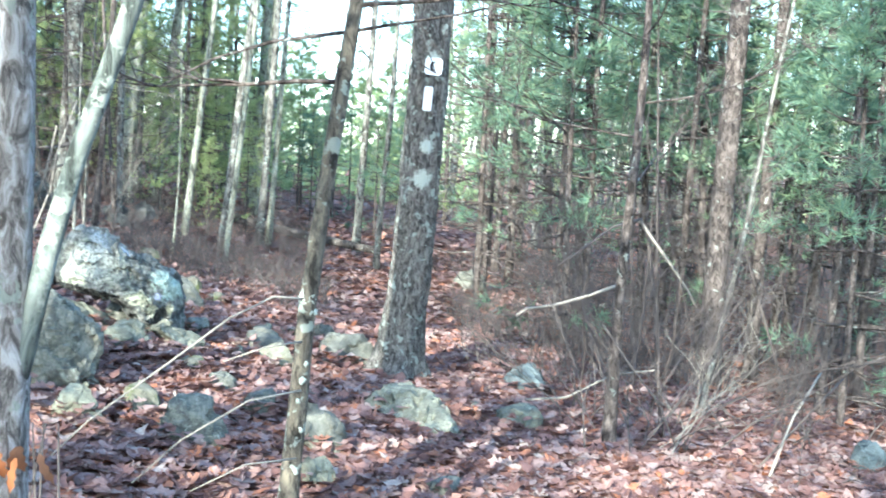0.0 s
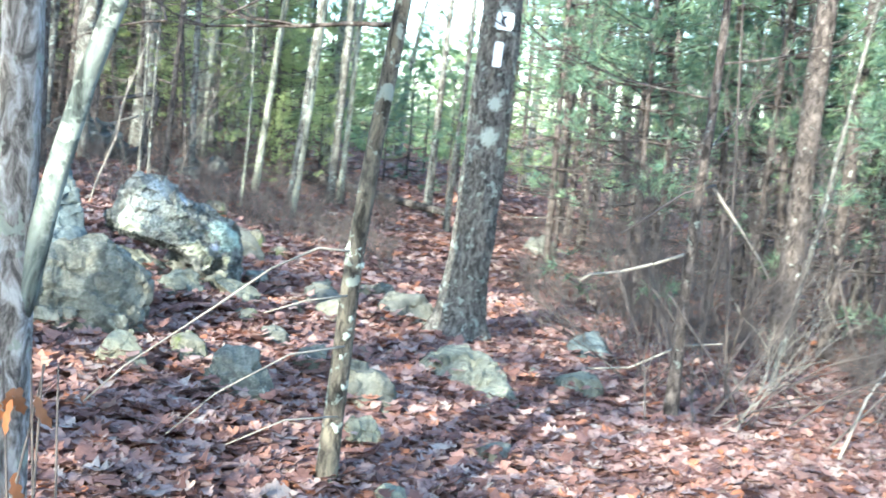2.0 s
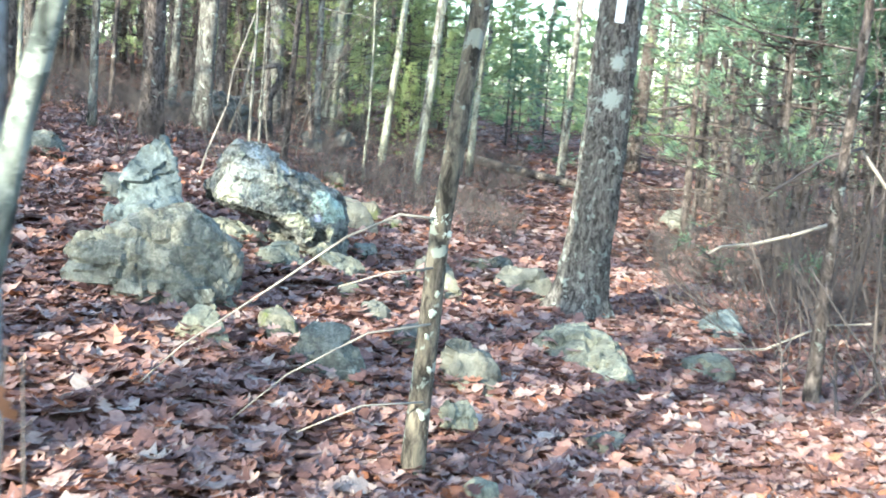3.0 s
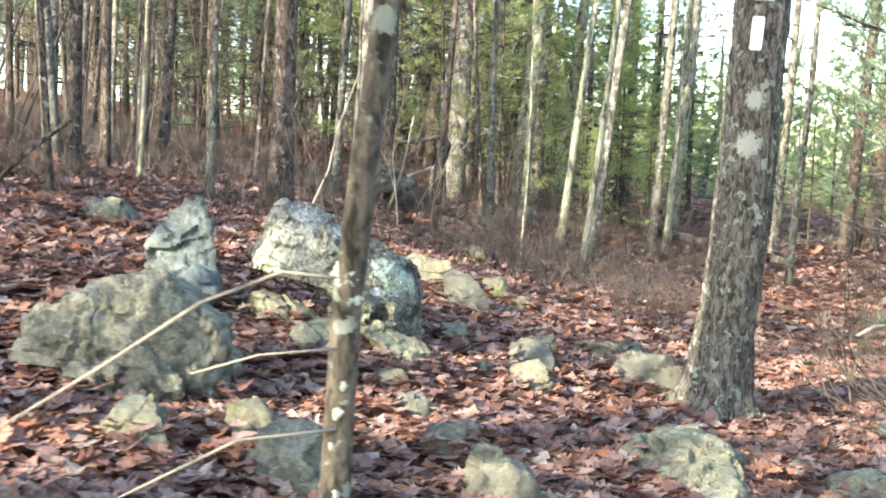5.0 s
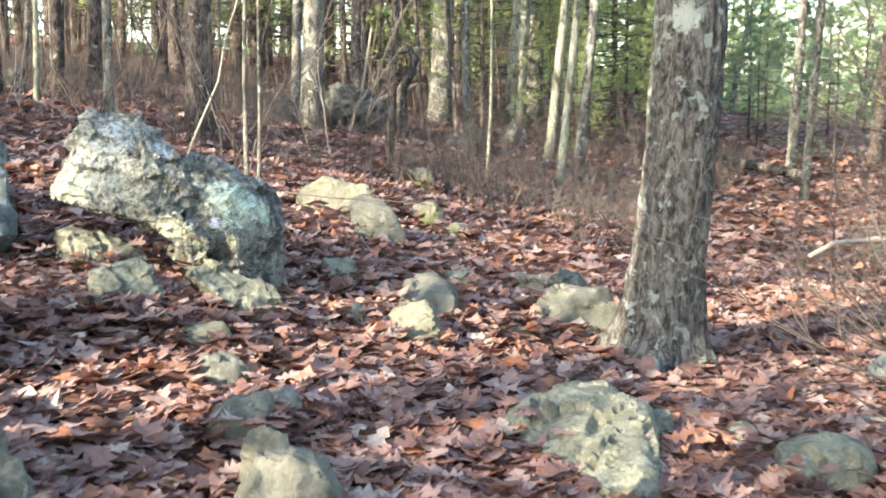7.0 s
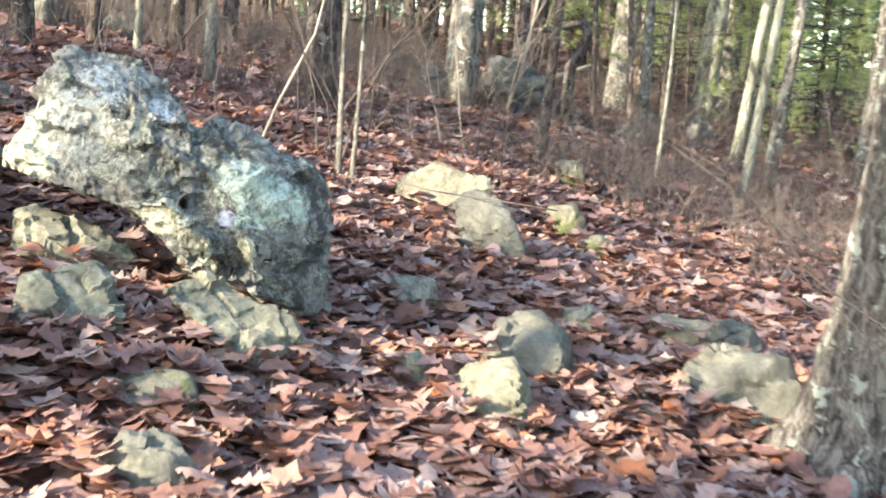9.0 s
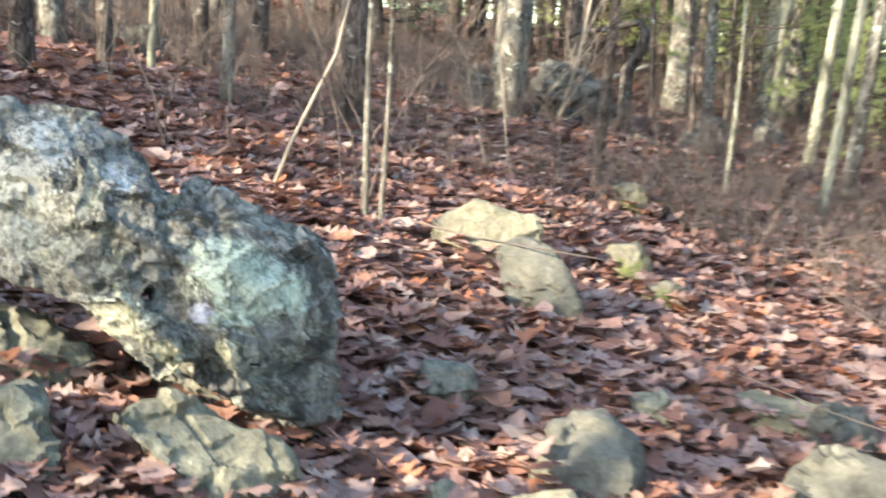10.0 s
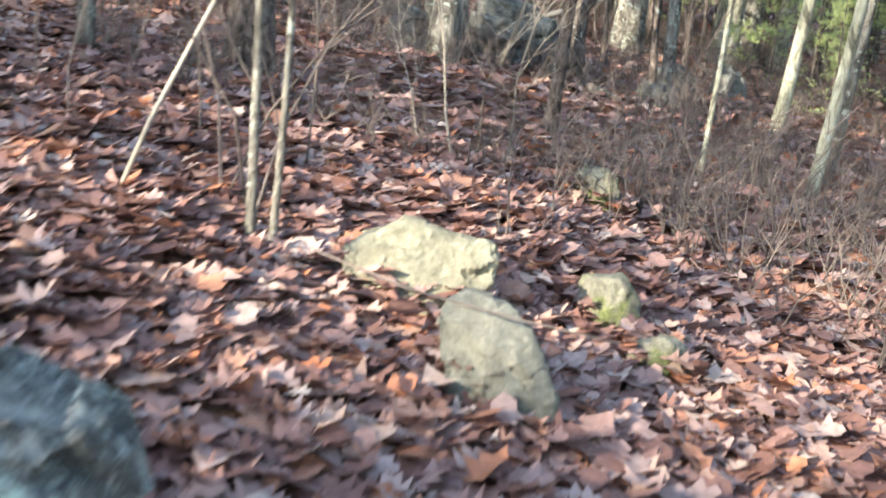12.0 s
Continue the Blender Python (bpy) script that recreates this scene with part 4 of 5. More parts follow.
# placed trunks: x, y, diameter, height, lean, bark, label
PINE_LABEL = "dark straight conifer trunk with dead lower limbs"
for i, (x, y, d, h, lx, ly, mat, label) in enumerate((
        (-4.02, 12.3, 0.21, 11, 0.15, 0, DARK_BARK, "dark straight trunk standing behind twiggy saplings"),
        (-5.07, 10.8, 0.12, 9, 0.1, 0, DARK_BARK, PINE_LABEL), (-5.3, 11.6, 0.09, 9, 0.05, 0, DARK_BARK, PINE_LABEL),
        (-5.04, 11.7, 0.045, 6, 0.1, 0, PALE_BARK, "thin sunlit pale stem"), (-4.28, 11.5, 0.07, 8, 0.15, 0, GREY_BARK, "grey lichen-spotted young trunk"),
        (-4.25, 14.7, 0.19, 11, 0.5, 0, GREY_BARK, "one of twin grey trunks beside the rock heap"), (-4.4, 15.1, 0.18, 11, 0.5, 0.1, GREY_BARK, "one of twin grey trunks beside the rock heap"),
        (-4.6, 19.5, 0.3, 12, 0.4, 0, GREY_BARK, "stout grey trunk behind the rock heap"),
        (-3.97, 20.9, 0.3, 12, 0.9, 0, PALE_BARK, "stout pale-barked tree lit by sun"), (-2.2, 26.5, 0.24, 12, 0.8, 0, PALE_BARK, "pale-barked tree beyond the oak"), (-3.6, 21.9, 0.2, 12, 1.2, 0, PALE_BARK, "leaning pale birch lit by sun"), (-2.54, 17.2, 0.1, 9, 0.9, 0, PALE_BARK, "slim pale leaning birch"),
        (-1.78, 14.5, 0.07, 8, 0.8, 0, PALE_BARK, "slim sunlit birch leaning over"), (-2.3, 14.1, 0.03, 3.5, 0.1, 0, PALE_BARK, "thin pale sapling stem"),
        (-2.64, 10.45, 0.028, 3.6, 0.12, 0, GREY_BARK, "thin grey sapling above the tan rock"), (-2.58, 10.47, 0.022, 3.8, 0.12, 0, GREY_BARK, "thin grey sapling above the tan rock"),
        (2.92, 11.4, 0.22, 12, 0.4, 0, DARK_BARK, "thick dark pine trunk beyond the brush"), (3.52, 11.9, 0.13, 11, 0.3, 0, DARK_BARK, PINE_LABEL),
        (4.66, 14.2, 0.13, 11, 0.5, 0, DARK_BARK, PINE_LABEL), (4.85, 14.3, 0.12, 11, 0.45, 0, DARK_BARK, PINE_LABEL),
        (1.17, 8.1, 0.08, 4.5, 0.2, 0, DARK_BARK, "dark spindly stem in the brush"), (2.15, 14.8, 0.08, 8, 0.2, 0, DARK_BARK, PINE_LABEL),
        (2.14, 13.2, 0.08, 8, 0.1, 0, DARK_BARK, PINE_LABEL), (-1.58, 18.4, 0.12, 11, 0.6, 0, GREY_BARK, "slim leaning grey trunk"), (-4.02, 22.0, 0.4, 13, 0.3, 0, GREY_BARK, "big grey-barked oak on the rise"),
        (-3.49, 29, 0.25, 13, 0.3, 0, GREY_BARK, "grey trunk far up the slope"), (0.16, 18.5, 0.1, 9, 0.4, 0, GREY_BARK, "slim grey trunk by the trail"),
        (-2.97, 29, 0.19, 12, 0.2, 0, PALE_BARK, "pale trunk far up the slope"), (3.59, 10.45, 0.08, 7, 0.5, 0, DARK_BARK, PINE_LABEL), (3.01, 12.7, 0.08, 8, 0.2, 0, DARK_BARK, PINE_LABEL),
        (2.31, 20.8, 0.13, 10, 0.2, 0, DARK_BARK, PINE_LABEL), (-1.94, 16, 0.11, 8, 0.8, 0, GREY_BARK, "slim leaning grey trunk"), (-1.47, 19.2, 0.1, 10, 0.5, 0, PALE_BARK, "slim pale leaning birch"),
        (-1.93, 24, 0.22, 12, 0.8, 0, PALE_BARK, "tall pale leaning trunk"), (-4.99, 15.9, 0.1, 10, 0.5, 0, GREY_BARK, "grey trunk up the slope"), (-0.09, 20.4, 0.14, 9, 0.4, 0, GREY_BARK, "slim grey trunk by the trail"),
        (-5.74, 12.9, 0.1, 10, 0.15, 0, DARK_BARK, PINE_LABEL), (1.02, 25, 0.24, 12, 0.7, 0, DARK_BARK, PINE_LABEL), (1.5, 26.8, 0.33, 12, 0.8, 0, DARK_BARK, PINE_LABEL),
        (2.35, 9.9, 0.045, 5, 0.9, 0, GREY_BARK, "pale leaning stem across the brush"))):
    bare_tree((x, y, gz(x, y)), d, h, (lx, ly), mat, label, 100 + i, limbs=9 if d > 0.05 else 3, limb_len=1.5 if d > 0.06 else 0.7)

# the rest of the wood
rnd = random.Random(77)
MODELS = [bare_tree((30 + 3 * i, -30, gz(30 + 3 * i, -30)), d, h, (0.3, 0.1), m, "bare grey trunk in the wood behind the trail", 300 + i, 10, 0.2, 1.5)
          for i, (d, h, m) in enumerate(((0.09, 8, GREY_BARK), (0.13, 9, DARK_BARK), (0.06, 7, DARK_BARK), (0.17, 10, GREY_BARK), (0.08, 9, DARK_BARK), (0.05, 7, DARK_BARK)))]
# the last two models wear the needles with sunlight in their colour
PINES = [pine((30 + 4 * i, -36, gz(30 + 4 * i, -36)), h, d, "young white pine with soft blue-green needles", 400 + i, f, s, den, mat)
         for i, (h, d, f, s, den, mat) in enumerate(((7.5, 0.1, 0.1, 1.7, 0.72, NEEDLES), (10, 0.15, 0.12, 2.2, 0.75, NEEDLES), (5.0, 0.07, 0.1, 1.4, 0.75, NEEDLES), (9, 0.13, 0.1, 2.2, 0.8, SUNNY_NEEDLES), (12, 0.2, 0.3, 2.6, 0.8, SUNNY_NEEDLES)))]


def clear(x, y):
    """Keeps the trail, the boulders and the brush free of random trees."""
    if y > 20 and -0.04 * y - 0.8 < x < 0.05 * y + 0.6:
        return False
    if y < 13.5 and -3.4 < x < 2.2:
        return False
    return math.hypot(x + 0.5, y - 4) > 5.5 and not (13.4 <= y < 24 and -0.8 < x - 0.06 * y < 0.6)


def glade(x, y):
    """The open, sunlit strip that runs up between the birches."""
    return y > 14 and -0.26 * (y - 6) < x < -0.6 - 0.05 * (y - 14)


taken = []
for k in range(115):
    for _ in range(30):
        y = rnd.uniform(11.5, 46)
        x = rnd.uniform(-0.8 * y - 3, 0.42 * y + 3)
        if clear(x, y) and all(math.hypot(x - a, y - b) > 0.7 for a, b in taken):
            taken.append((x, y))
            pick, m = rnd.choice(MODELS), pose(x, y, gz(x, y), rnd.gauss(0, 1.6), 1.5 + rnd.gauss(0, 2), rnd.uniform(0, 360)) @ Matrix.Scale(rnd.uniform(0.8, 1.15), 4)
            if not glade(x, y):
                copy_thing(pick, m)
            break
for k in range(66):
    for _ in range(30):
        y = rnd.uniform(10.5, 40)
        x = rnd.uniform(0.08 * y, 0.46 * y + 2.5) if k < 20 else rnd.uniform(-0.75 * y, 0.1 * y)
        if k >= 20 and y < 20:
            continue
        if clear(x, y) and all(math.hypot(x - a, y - b) > 1.0 for a, b in taken):
            taken.append((x, y))
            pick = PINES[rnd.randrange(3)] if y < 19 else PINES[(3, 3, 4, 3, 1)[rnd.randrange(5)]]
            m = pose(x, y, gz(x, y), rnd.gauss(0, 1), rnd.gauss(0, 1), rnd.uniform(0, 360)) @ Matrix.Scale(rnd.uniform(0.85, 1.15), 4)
            if not glade(x, y):
                copy_thing(pick, m)
            break
# the near pines across the trail
for x, y, k, s in ((3.3, 12.4, 0, 0.9), (4.3, 11.2, 2, 1.1), (2.5, 15.2, 1, 0.8), (1.5, 17.0, 0, 1.0), (5.2, 13.2, 1, 0.8), (3.9, 16.2, 0, 1.0), (2.3, 19.2, 1, 0.9), (4.9, 18.6, 0, 1.1), (3.4, 9.6, 2, 0.8),
                   (5.0, 10.0, 0, 0.8), (1.9, 13.0, 2, 1.0), (6.5, 15.5, 1, 1.0), (3.1, 23, 3, 1.0), (-2.6, 27, 3, 0.9), (-6.5, 24, 0, 1.0), (-8.5, 19, 2, 1.0), (-5.5, 27, 3, 1.0), (0.4, 24.5, 2, 0.55), (1.3, 27, 2, 0.6), (-0.4, 29, 2, 0.7), (0.9, 31, 3, 0.45), (-1.2, 32, 3, 0.5), (0.1, 34, 3, 0.5), (1.9, 33, 3, 0.6), (-0.9, 25.5, 2, 0.5),
                   (-4.6, 24, 3, 0.8), (-3.0, 21.5, 3, 0.75), (-4.9, 21, 3, 0.7), (-6.2, 20, 3, 0.7), (-5.2, 23.5, 3, 0.9), (-2.9, 23, 3, 0.8), (-7.6, 24, 3, 0.9), (-8.8, 22.5, 3, 0.9), (-3.6, 18.2, 3, 0.45), (-7.2, 21.5, 3, 0.9), (-9.5, 25, 3, 1.0), (-11, 21, 3, 0.8), (-7, 29, 3, 1.0), (-3.2, 24.5, 3, 0.7), (-12.5, 27, 3, 1.0), (-2.2, 30, 3, 0.9)):
    copy_thing(PINES[k], pose(x, y, gz(x, y), 0, 0, 83 * x + y) @ Matrix.Scale(s, 4))
for x, y, k, s in ((-3.0, 24.5, 3, 0.45), (-4.4, 25.5, 3, 0.5), (-5.6, 27.0, 3, 0.5), (-2.2, 27.0, 3, 0.5), (-6.6, 25.0, 3, 0.45), (-3.6, 29.0, 3, 0.55), (-5.0, 31.0, 3, 0.6), (-1.2, 27.5, 3, 0.4), (-4.0, 23.2, 3, 0.3), (-3.3, 20.4, 3, 0.24), (-2.7, 19.4, 3, 0.2), (-4.9, 22.0, 3, 0.28), (-1.9, 20.6, 3, 0.24), (-2.3, 18.2, 3, 0.16), (-5.3, 24.0, 3, 0.35), (-2.6, 22.4, 3, 0.28), (-9.8, 18.2, 1, 1.0), (-11.2, 19.0, 0, 1.2), (-9.0, 22.0, 4, 1.0), (-10.4, 15.6, 1, 0.9), (-12.5, 22.5, 1, 1.1), (-13.5, 18.0, 1, 1.0), (-10.5, 25.5, 1, 1.1), (-12.5, 26.5, 1, 1.1), (-14.5, 25.0, 1, 1.1), (-16.0, 23.0, 1, 1.1), (-11.5, 23.5, 0, 1.2), (-9.8, 27.5, 1, 1.1), (-13.8, 28.5, 1, 1.2), (-15.5, 19.5, 0, 1.2),
                   (4.5, 12.8, 1, 0.85), (5.6, 11.4, 1, 0.8), (2.9, 13.8, 0, 0.9)):
    copy_thing(PINES[k], pose(x, y, gz(x, y), 0, 0, 47 * x + 3 * y) @ Matrix.Scale(s, 4))
for x, y, k, s in ((-6.3, 14.2, 1, 1.1), (-6.9, 16.4, 4, 1.2), (-5.5, 18.8, 1, 1.1), (-7.7, 18.0, 1, 1.3), (-6.1, 20.4, 4, 1.3), (-8.4, 15.6, 2, 1.2), (-3.3, 16.4, 5, 1.1), (-6.0, 22.6, 1, 1.4), (-7.3, 13.0, 4, 1.0), (-4.9, 13.6, 5, 1.0)):
    copy_thing(MODELS[k], pose(x, y, gz(x, y), 0, 1.5, 61 * x + y) @ Matrix.Scale(s, 4))
# added, largely unseen trees beside and behind the walker, whose shade dapples the slope
for x, y, k in ((-6.6, 6.2, 2), (-9.5, 5.5, 2), (-4.4, -3, 4), (-8.2, 0.8, 0), (-8.7, 3.0, 0), (-9.2, 7.4, 1), (-8.0, 8.7, 0), (-12.5, 8, 4), (-14, 0, 1), (-3.4, -1.2, 0), (-2.2, -4.5, 1), (-6.9, -3.0, 0), (-6.3, -1.0, 0), (-0.6, -2.8, 0), (-1.4, -2.6, 1), (0.8, -2.0, 1), (2.8, -1.6, 1), (1.4, -2.6, 0), (-6.9, 2.2, 1), (0.2, -5.0, 1), (4, -4, 1), (6.5, 3.5, 0), (-13, 12, 4), (-12, 17, 4)):
    copy_thing(PINES[k], pose(x, y, gz(x, y), 0, 0, 57 * x))
for x, y, k in ((-4.6, 5.2, 0), (-5.6, 6.6, 2), (-3.9, 2.2, 3), (-6.4, 5.8, 5), (-5.0, 8.4, 4), (-7.5, 4.6, 1), (-4.4, 9.6, 5), (4.6, 5.4, 1), (3.6, 1.0, 0)):
    copy_thing(MODELS[k], pose(x, y, gz(x, y), 0, 1, 40 * x + y))
# unseen stout trunks added upslope so that their shade falls on the blazed oak
for x, y in ((-2.5, 3.9), (-3.1, 2.5), (-3.7, 1.1)):
    copy_thing(MODELS[3], pose(x, y, gz(x, y), 0, 0, 0) @ Matrix.Scale(1.5, 4))


# ---- the far wood: too many stems to count ----
def far_wood():
    rnd = random.Random(9)
    stems, leaves = Shape(), Shape()
    for k in range(340):
        a = rnd.uniform(-1.0, 0.65)
        r = rnd.uniform(38, 75)

        x, y = math.sin(a) * r, math.cos(a) * r
        d = rnd.uniform(0.08, 0.3)
        low = -0.3 < a < 0.07
        h = rnd.uniform(3, 6.5) if low else rnd.uniform(8, 16)
        z = gz(x, y)
        stems.tube([(x, y, z - 0.2), (x + rnd.uniform(-0.3, 0.5), y, z + h * 0.5), (x + rnd.uniform(-0.4, 0.8), y, z + h)], [d / 2, d / 2.6, d / 6], 5, cap=False)
        if low or rnd.random() < (0.6 if a < 0.1 else 0.3):
            for q in range(60):
                c = Vector((x + rnd.gauss(0, 1.2), y + rnd.gauss(0, 1.2), z + h * rnd.uniform(0.03, 1) ** 1.4))
                for _ in range(3):
                    u = Vector((rnd.uniform(-1, 1), rnd.uniform(-1, 1), rnd.uniform(-0.6, 0.6))) * 0.34
                    w = Vector((rnd.uniform(-1, 1), rnd.uniform(-1, 1), rnd.uniform(-1, 1))) * 0.16
                    leaves.tri(c, c + u + w, c + u - w)
    t = thing("far_wood", (0, 0, 0), "distant wood of thin trunks and sunlit green", "woods", kind="stuff")
    part("twig_mass", stems, GREY_BARK, t)
    # distant foliage, its sunlit look carried by the needle colour
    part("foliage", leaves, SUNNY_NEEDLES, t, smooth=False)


far_wood()


# ---- brush and undergrowth ----
def brush(x, y, label, seed, count, height, spread, mat, radius=0.006, group="bare brush", up=0.0):
    rnd = random.Random(seed)
    t = thing("shrub", (x, y, gz(x, y)), label, "shrub", group)
    for k in range(count):
        s = Shape()
        a = rnd.uniform(0, 6.28)
        o = Vector((rnd.gauss(0, spread * 0.35), rnd.gauss(0, spread * 0.35), -0.03))
        twigs(s, o, (math.cos(a), math.sin(a), rnd.uniform(0.2, 1.7) + up), height * rnd.uniform(0.5, 1.1), rnd, 2, radius * rnd.uniform(0.6, 1.4))
        part("stem", s, mat, t)
    return t


for i, (x, y, n, h, sp, mat) in enumerate(((1.25, 8.15, 9, 1.4, 0.6, TWIG), (1.5, 8.45, 11, 1.9, 0.7, TWIG), (1.75, 8.9, 14, 2.0, 0.7, TWIG), (1.3, 9.2, 12, 1.7, 0.6, TWIG), (2.3, 9.3, 14, 1.0, 0.8, TWIG),
                                           (1.45, 8.0, 4, 0.9, 0.4, PALE_TWIG), (2.9, 8.9, 9, 0.6, 0.8, TWIG), (1.1, 10.4, 16, 1.0, 0.8, TWIG), (3.4, 10.2, 16, 1.0, 1.0, TWIG), (2.2, 11.3, 16, 1.1, 1.0, TWIG),
                                           (2.5, 7.6, 3, 0.5, 0.6, TWIG))):
    brush(x, y, "tangle of bare grey twigs beside the trail", 500 + i, n, h, sp, mat, up=0.35)


def broken_branches():
    """The bleached snapped branches caught in the brush."""
    for run, r, mat, label in ((((1.4, 8.5, 1.28), (1.46, 8.5, 1.2), (1.62, 8.5, 1.0), (1.76, 8.5, 0.82), (1.83, 8.5, 0.7)), 0.011, PALE_TWIG, "snapped white branch hanging in the brush"),
                               (((1.3, 8.4, 0.86), (1.05, 8.3, 0.78), (0.8, 8.2, 0.72), (0.62, 8.15, 0.7), (0.55, 8.12, 0.66)), 0.011, PALE_TWIG, "bleached dead branch reaching over the trail"),
                               (((1.42, 8.5, 1.28), (1.2, 8.4, 1.22), (0.95, 8.3, 1.05), (0.8, 8.25, 0.95)), 0.009, TWIG, "thin dead branch bent down in the brush"),
                               (((1.1, 8.1, 0.62), (1.25, 8.0, 0.4), (1.45, 7.95, 0.15), (1.55, 7.9, -0.1)), 0.007, TWIG, "pale stick leaning in the brush"),
                               (((2.05, 7.6, -0.2), (2.3, 7.9, 0.1), (2.55, 8.1, 0.35)), 0.009, PALE_TWIG, "pale stick propped on the leaves"),
                               (((2.1, 7.9, -0.22), (2.4, 8.0, 0.05), (2.75, 8.2, 0.3)), 0.008, TWIG, "grey stick propped on the leaves")):
        s = Shape()
        o = Vector(run[0])
        s.tube([Vector(p) - o for p in run], [r * (1 - 0.4 * i / len(run)) for i in range(len(run))], 7, 0.1)
        ob = new("branch", s.mesh("branch", mat))
        ob.location = o
        tagged(ob, label, "branch", "dead branches")


broken_branches()


def snag():
    """The crooked dead stem with a hooked top by the rock heap."""
    foot = Vector((-3.75, 15.95, gz(-3.75, 15.95)))
    t = thing("dead_snag", foot, "crooked dark dead stem with a hooked top", "tree")
    s = Shape()
    s.tube([(0, 0, -0.1), (-0.03, 0, 0.3), (-0.02, 0, 0.55), (0.08, 0, 0.72), (0.12, 0, 0.85), (0.06, 0, 0.95), (-0.05, 0, 0.93)], [0.065, 0.055, 0.05, 0.046, 0.042, 0.036, 0.028], 9, 0.2)
    part("trunk", s, DEADWOOD, t)
    b = Shape()
    b.tube([(-0.05, 0, 0.93), (-0.25, 0, 0.88), (-0.5, 0.02, 0.86), (-0.6, 0.02, 0.8)], [0.03, 0.025, 0.018, 0.009], 6, 0.2)
    part("limb", b, DEADWOOD, t)
    b = Shape()
    b.tube([(0, 0, 0.02), (0.25, -0.2, 0.0), (0.5, -0.5, -0.02)], [0.04, 0.035, 0.02], 7, 0.2)
    part("limb", b, DEADWOOD, t)


snag()
for run, r, mat, label in ((((-5.6, 9.2, 1.25), (-4.9, 9.5, 1.05), (-4.2, 9.9, 0.92), (-3.6, 10.1, 0.8)), 0.035, DEADWOOD, "dark fallen branch lying on the slope"),
                           (((-4.7, 9.3, 1.0), (-4.5, 9.4, 1.25), (-4.2, 9.5, 1.5)), 0.022, DEADWOOD, "dark broken stub of a fallen branch"),
                           (((-2.4, 21.5, 0.5), (-1.2, 20.6, 0.3), (0.2, 19.6, 0.12)), 0.09, DEADWOOD, "fallen log across the slope"),
                           (((-2.98, 10.24, 0.62), (-2.92, 10.34, 0.9), (-2.82, 10.48, 1.24), (-2.8, 10.55, 1.5), (-2.66, 10.62, 1.95)), 0.008, PALE_TWIG, "pale leaning dead stem behind the boulder"),
                           (((-4.15, 15.4, 0.7), (-3.95, 15.3, 1.2), (-3.8, 15.2, 1.8)), 0.016, PALE_TWIG, "pale stick leaning by the rock heap"),
                           (((-2.35, 10.35, 0.62), (-2.0, 10.25, 0.6), (-1.7, 10.2, 0.6), (-1.45, 10.25, 0.58)), 0.004, TWIG, "thin stick across two rocks"),
                           (((-5.6, 17.5, 0.85), (-4.9, 17.8, 1.05), (-4.3, 18, 1.3)), 0.03, PALE_TWIG, "pale fallen branch by the rock heap"),
                           (((0.6, 8.9, -0.05), (1.0, 8.6, 0.05), (1.35, 8.7, 0.2), (1.6, 8.6, 0.25)), 0.009, PALE_TWIG, "bare pale twig lying at the trail side")):
    s = Shape()
    o = Vector(run[0])
    s.tube([Vector(p) - o for p in run], [r * (1 - 0.5 * i / len(run)) for i in range(len(run))], 8, 0.15)
    ob = new("branch", s.mesh("branch", mat))
    ob.location = o
    tagged(ob, label, "branch", "dead branches")


def undergrowth():
    """Low bare heath twigs that grey the slope; past counting."""
    rnd = random.Random(31)
    s = Shape()
    for k in range(5200):
        y = 9.9 + 13 * rnd.random() ** 1.4
        x = rnd.uniform(-11, -0.6) if rnd.random() < 0.75 else rnd.uniform(0.8, 6)
        if noise.noise((x * 0.5, y * 0.5, 1.3)) < -0.18 or (y < 11.8 and -2.9 < x < 0.9) or (y < 10.8 and x > -3.6):
            continue
        o = Vector((x, y, gz(x, y) - 0.02))
        for q in range(3):
            d = Vector((rnd.uniform(-0.5, 0.5), rnd.uniform(-0.5, 0.5), 1))
            h = rnd.uniform(0.1, 0.4)
            m = o + d * h * 0.6
            s.tube([o, m, o + d * h + Vector((rnd.uniform(-0.08, 0.08), 0, 0))], [0.004, 0.003, 0.001], 3, cap=False)
            for _ in range(3):
                e = Vector((rnd.uniform(-1, 1), rnd.uniform(-1, 1), rnd.uniform(0.2, 1))) * 0.13
                s.tube([m, m + e], [0.0025, 0.001], 3, cap=False)
    ob = new("undergrowth", s.mesh("undergrowth", TWIG))
    return tagged(ob, "low bare brown heath twigs over the leaf litter", "undergrowth", kind="stuff")


undergrowth()


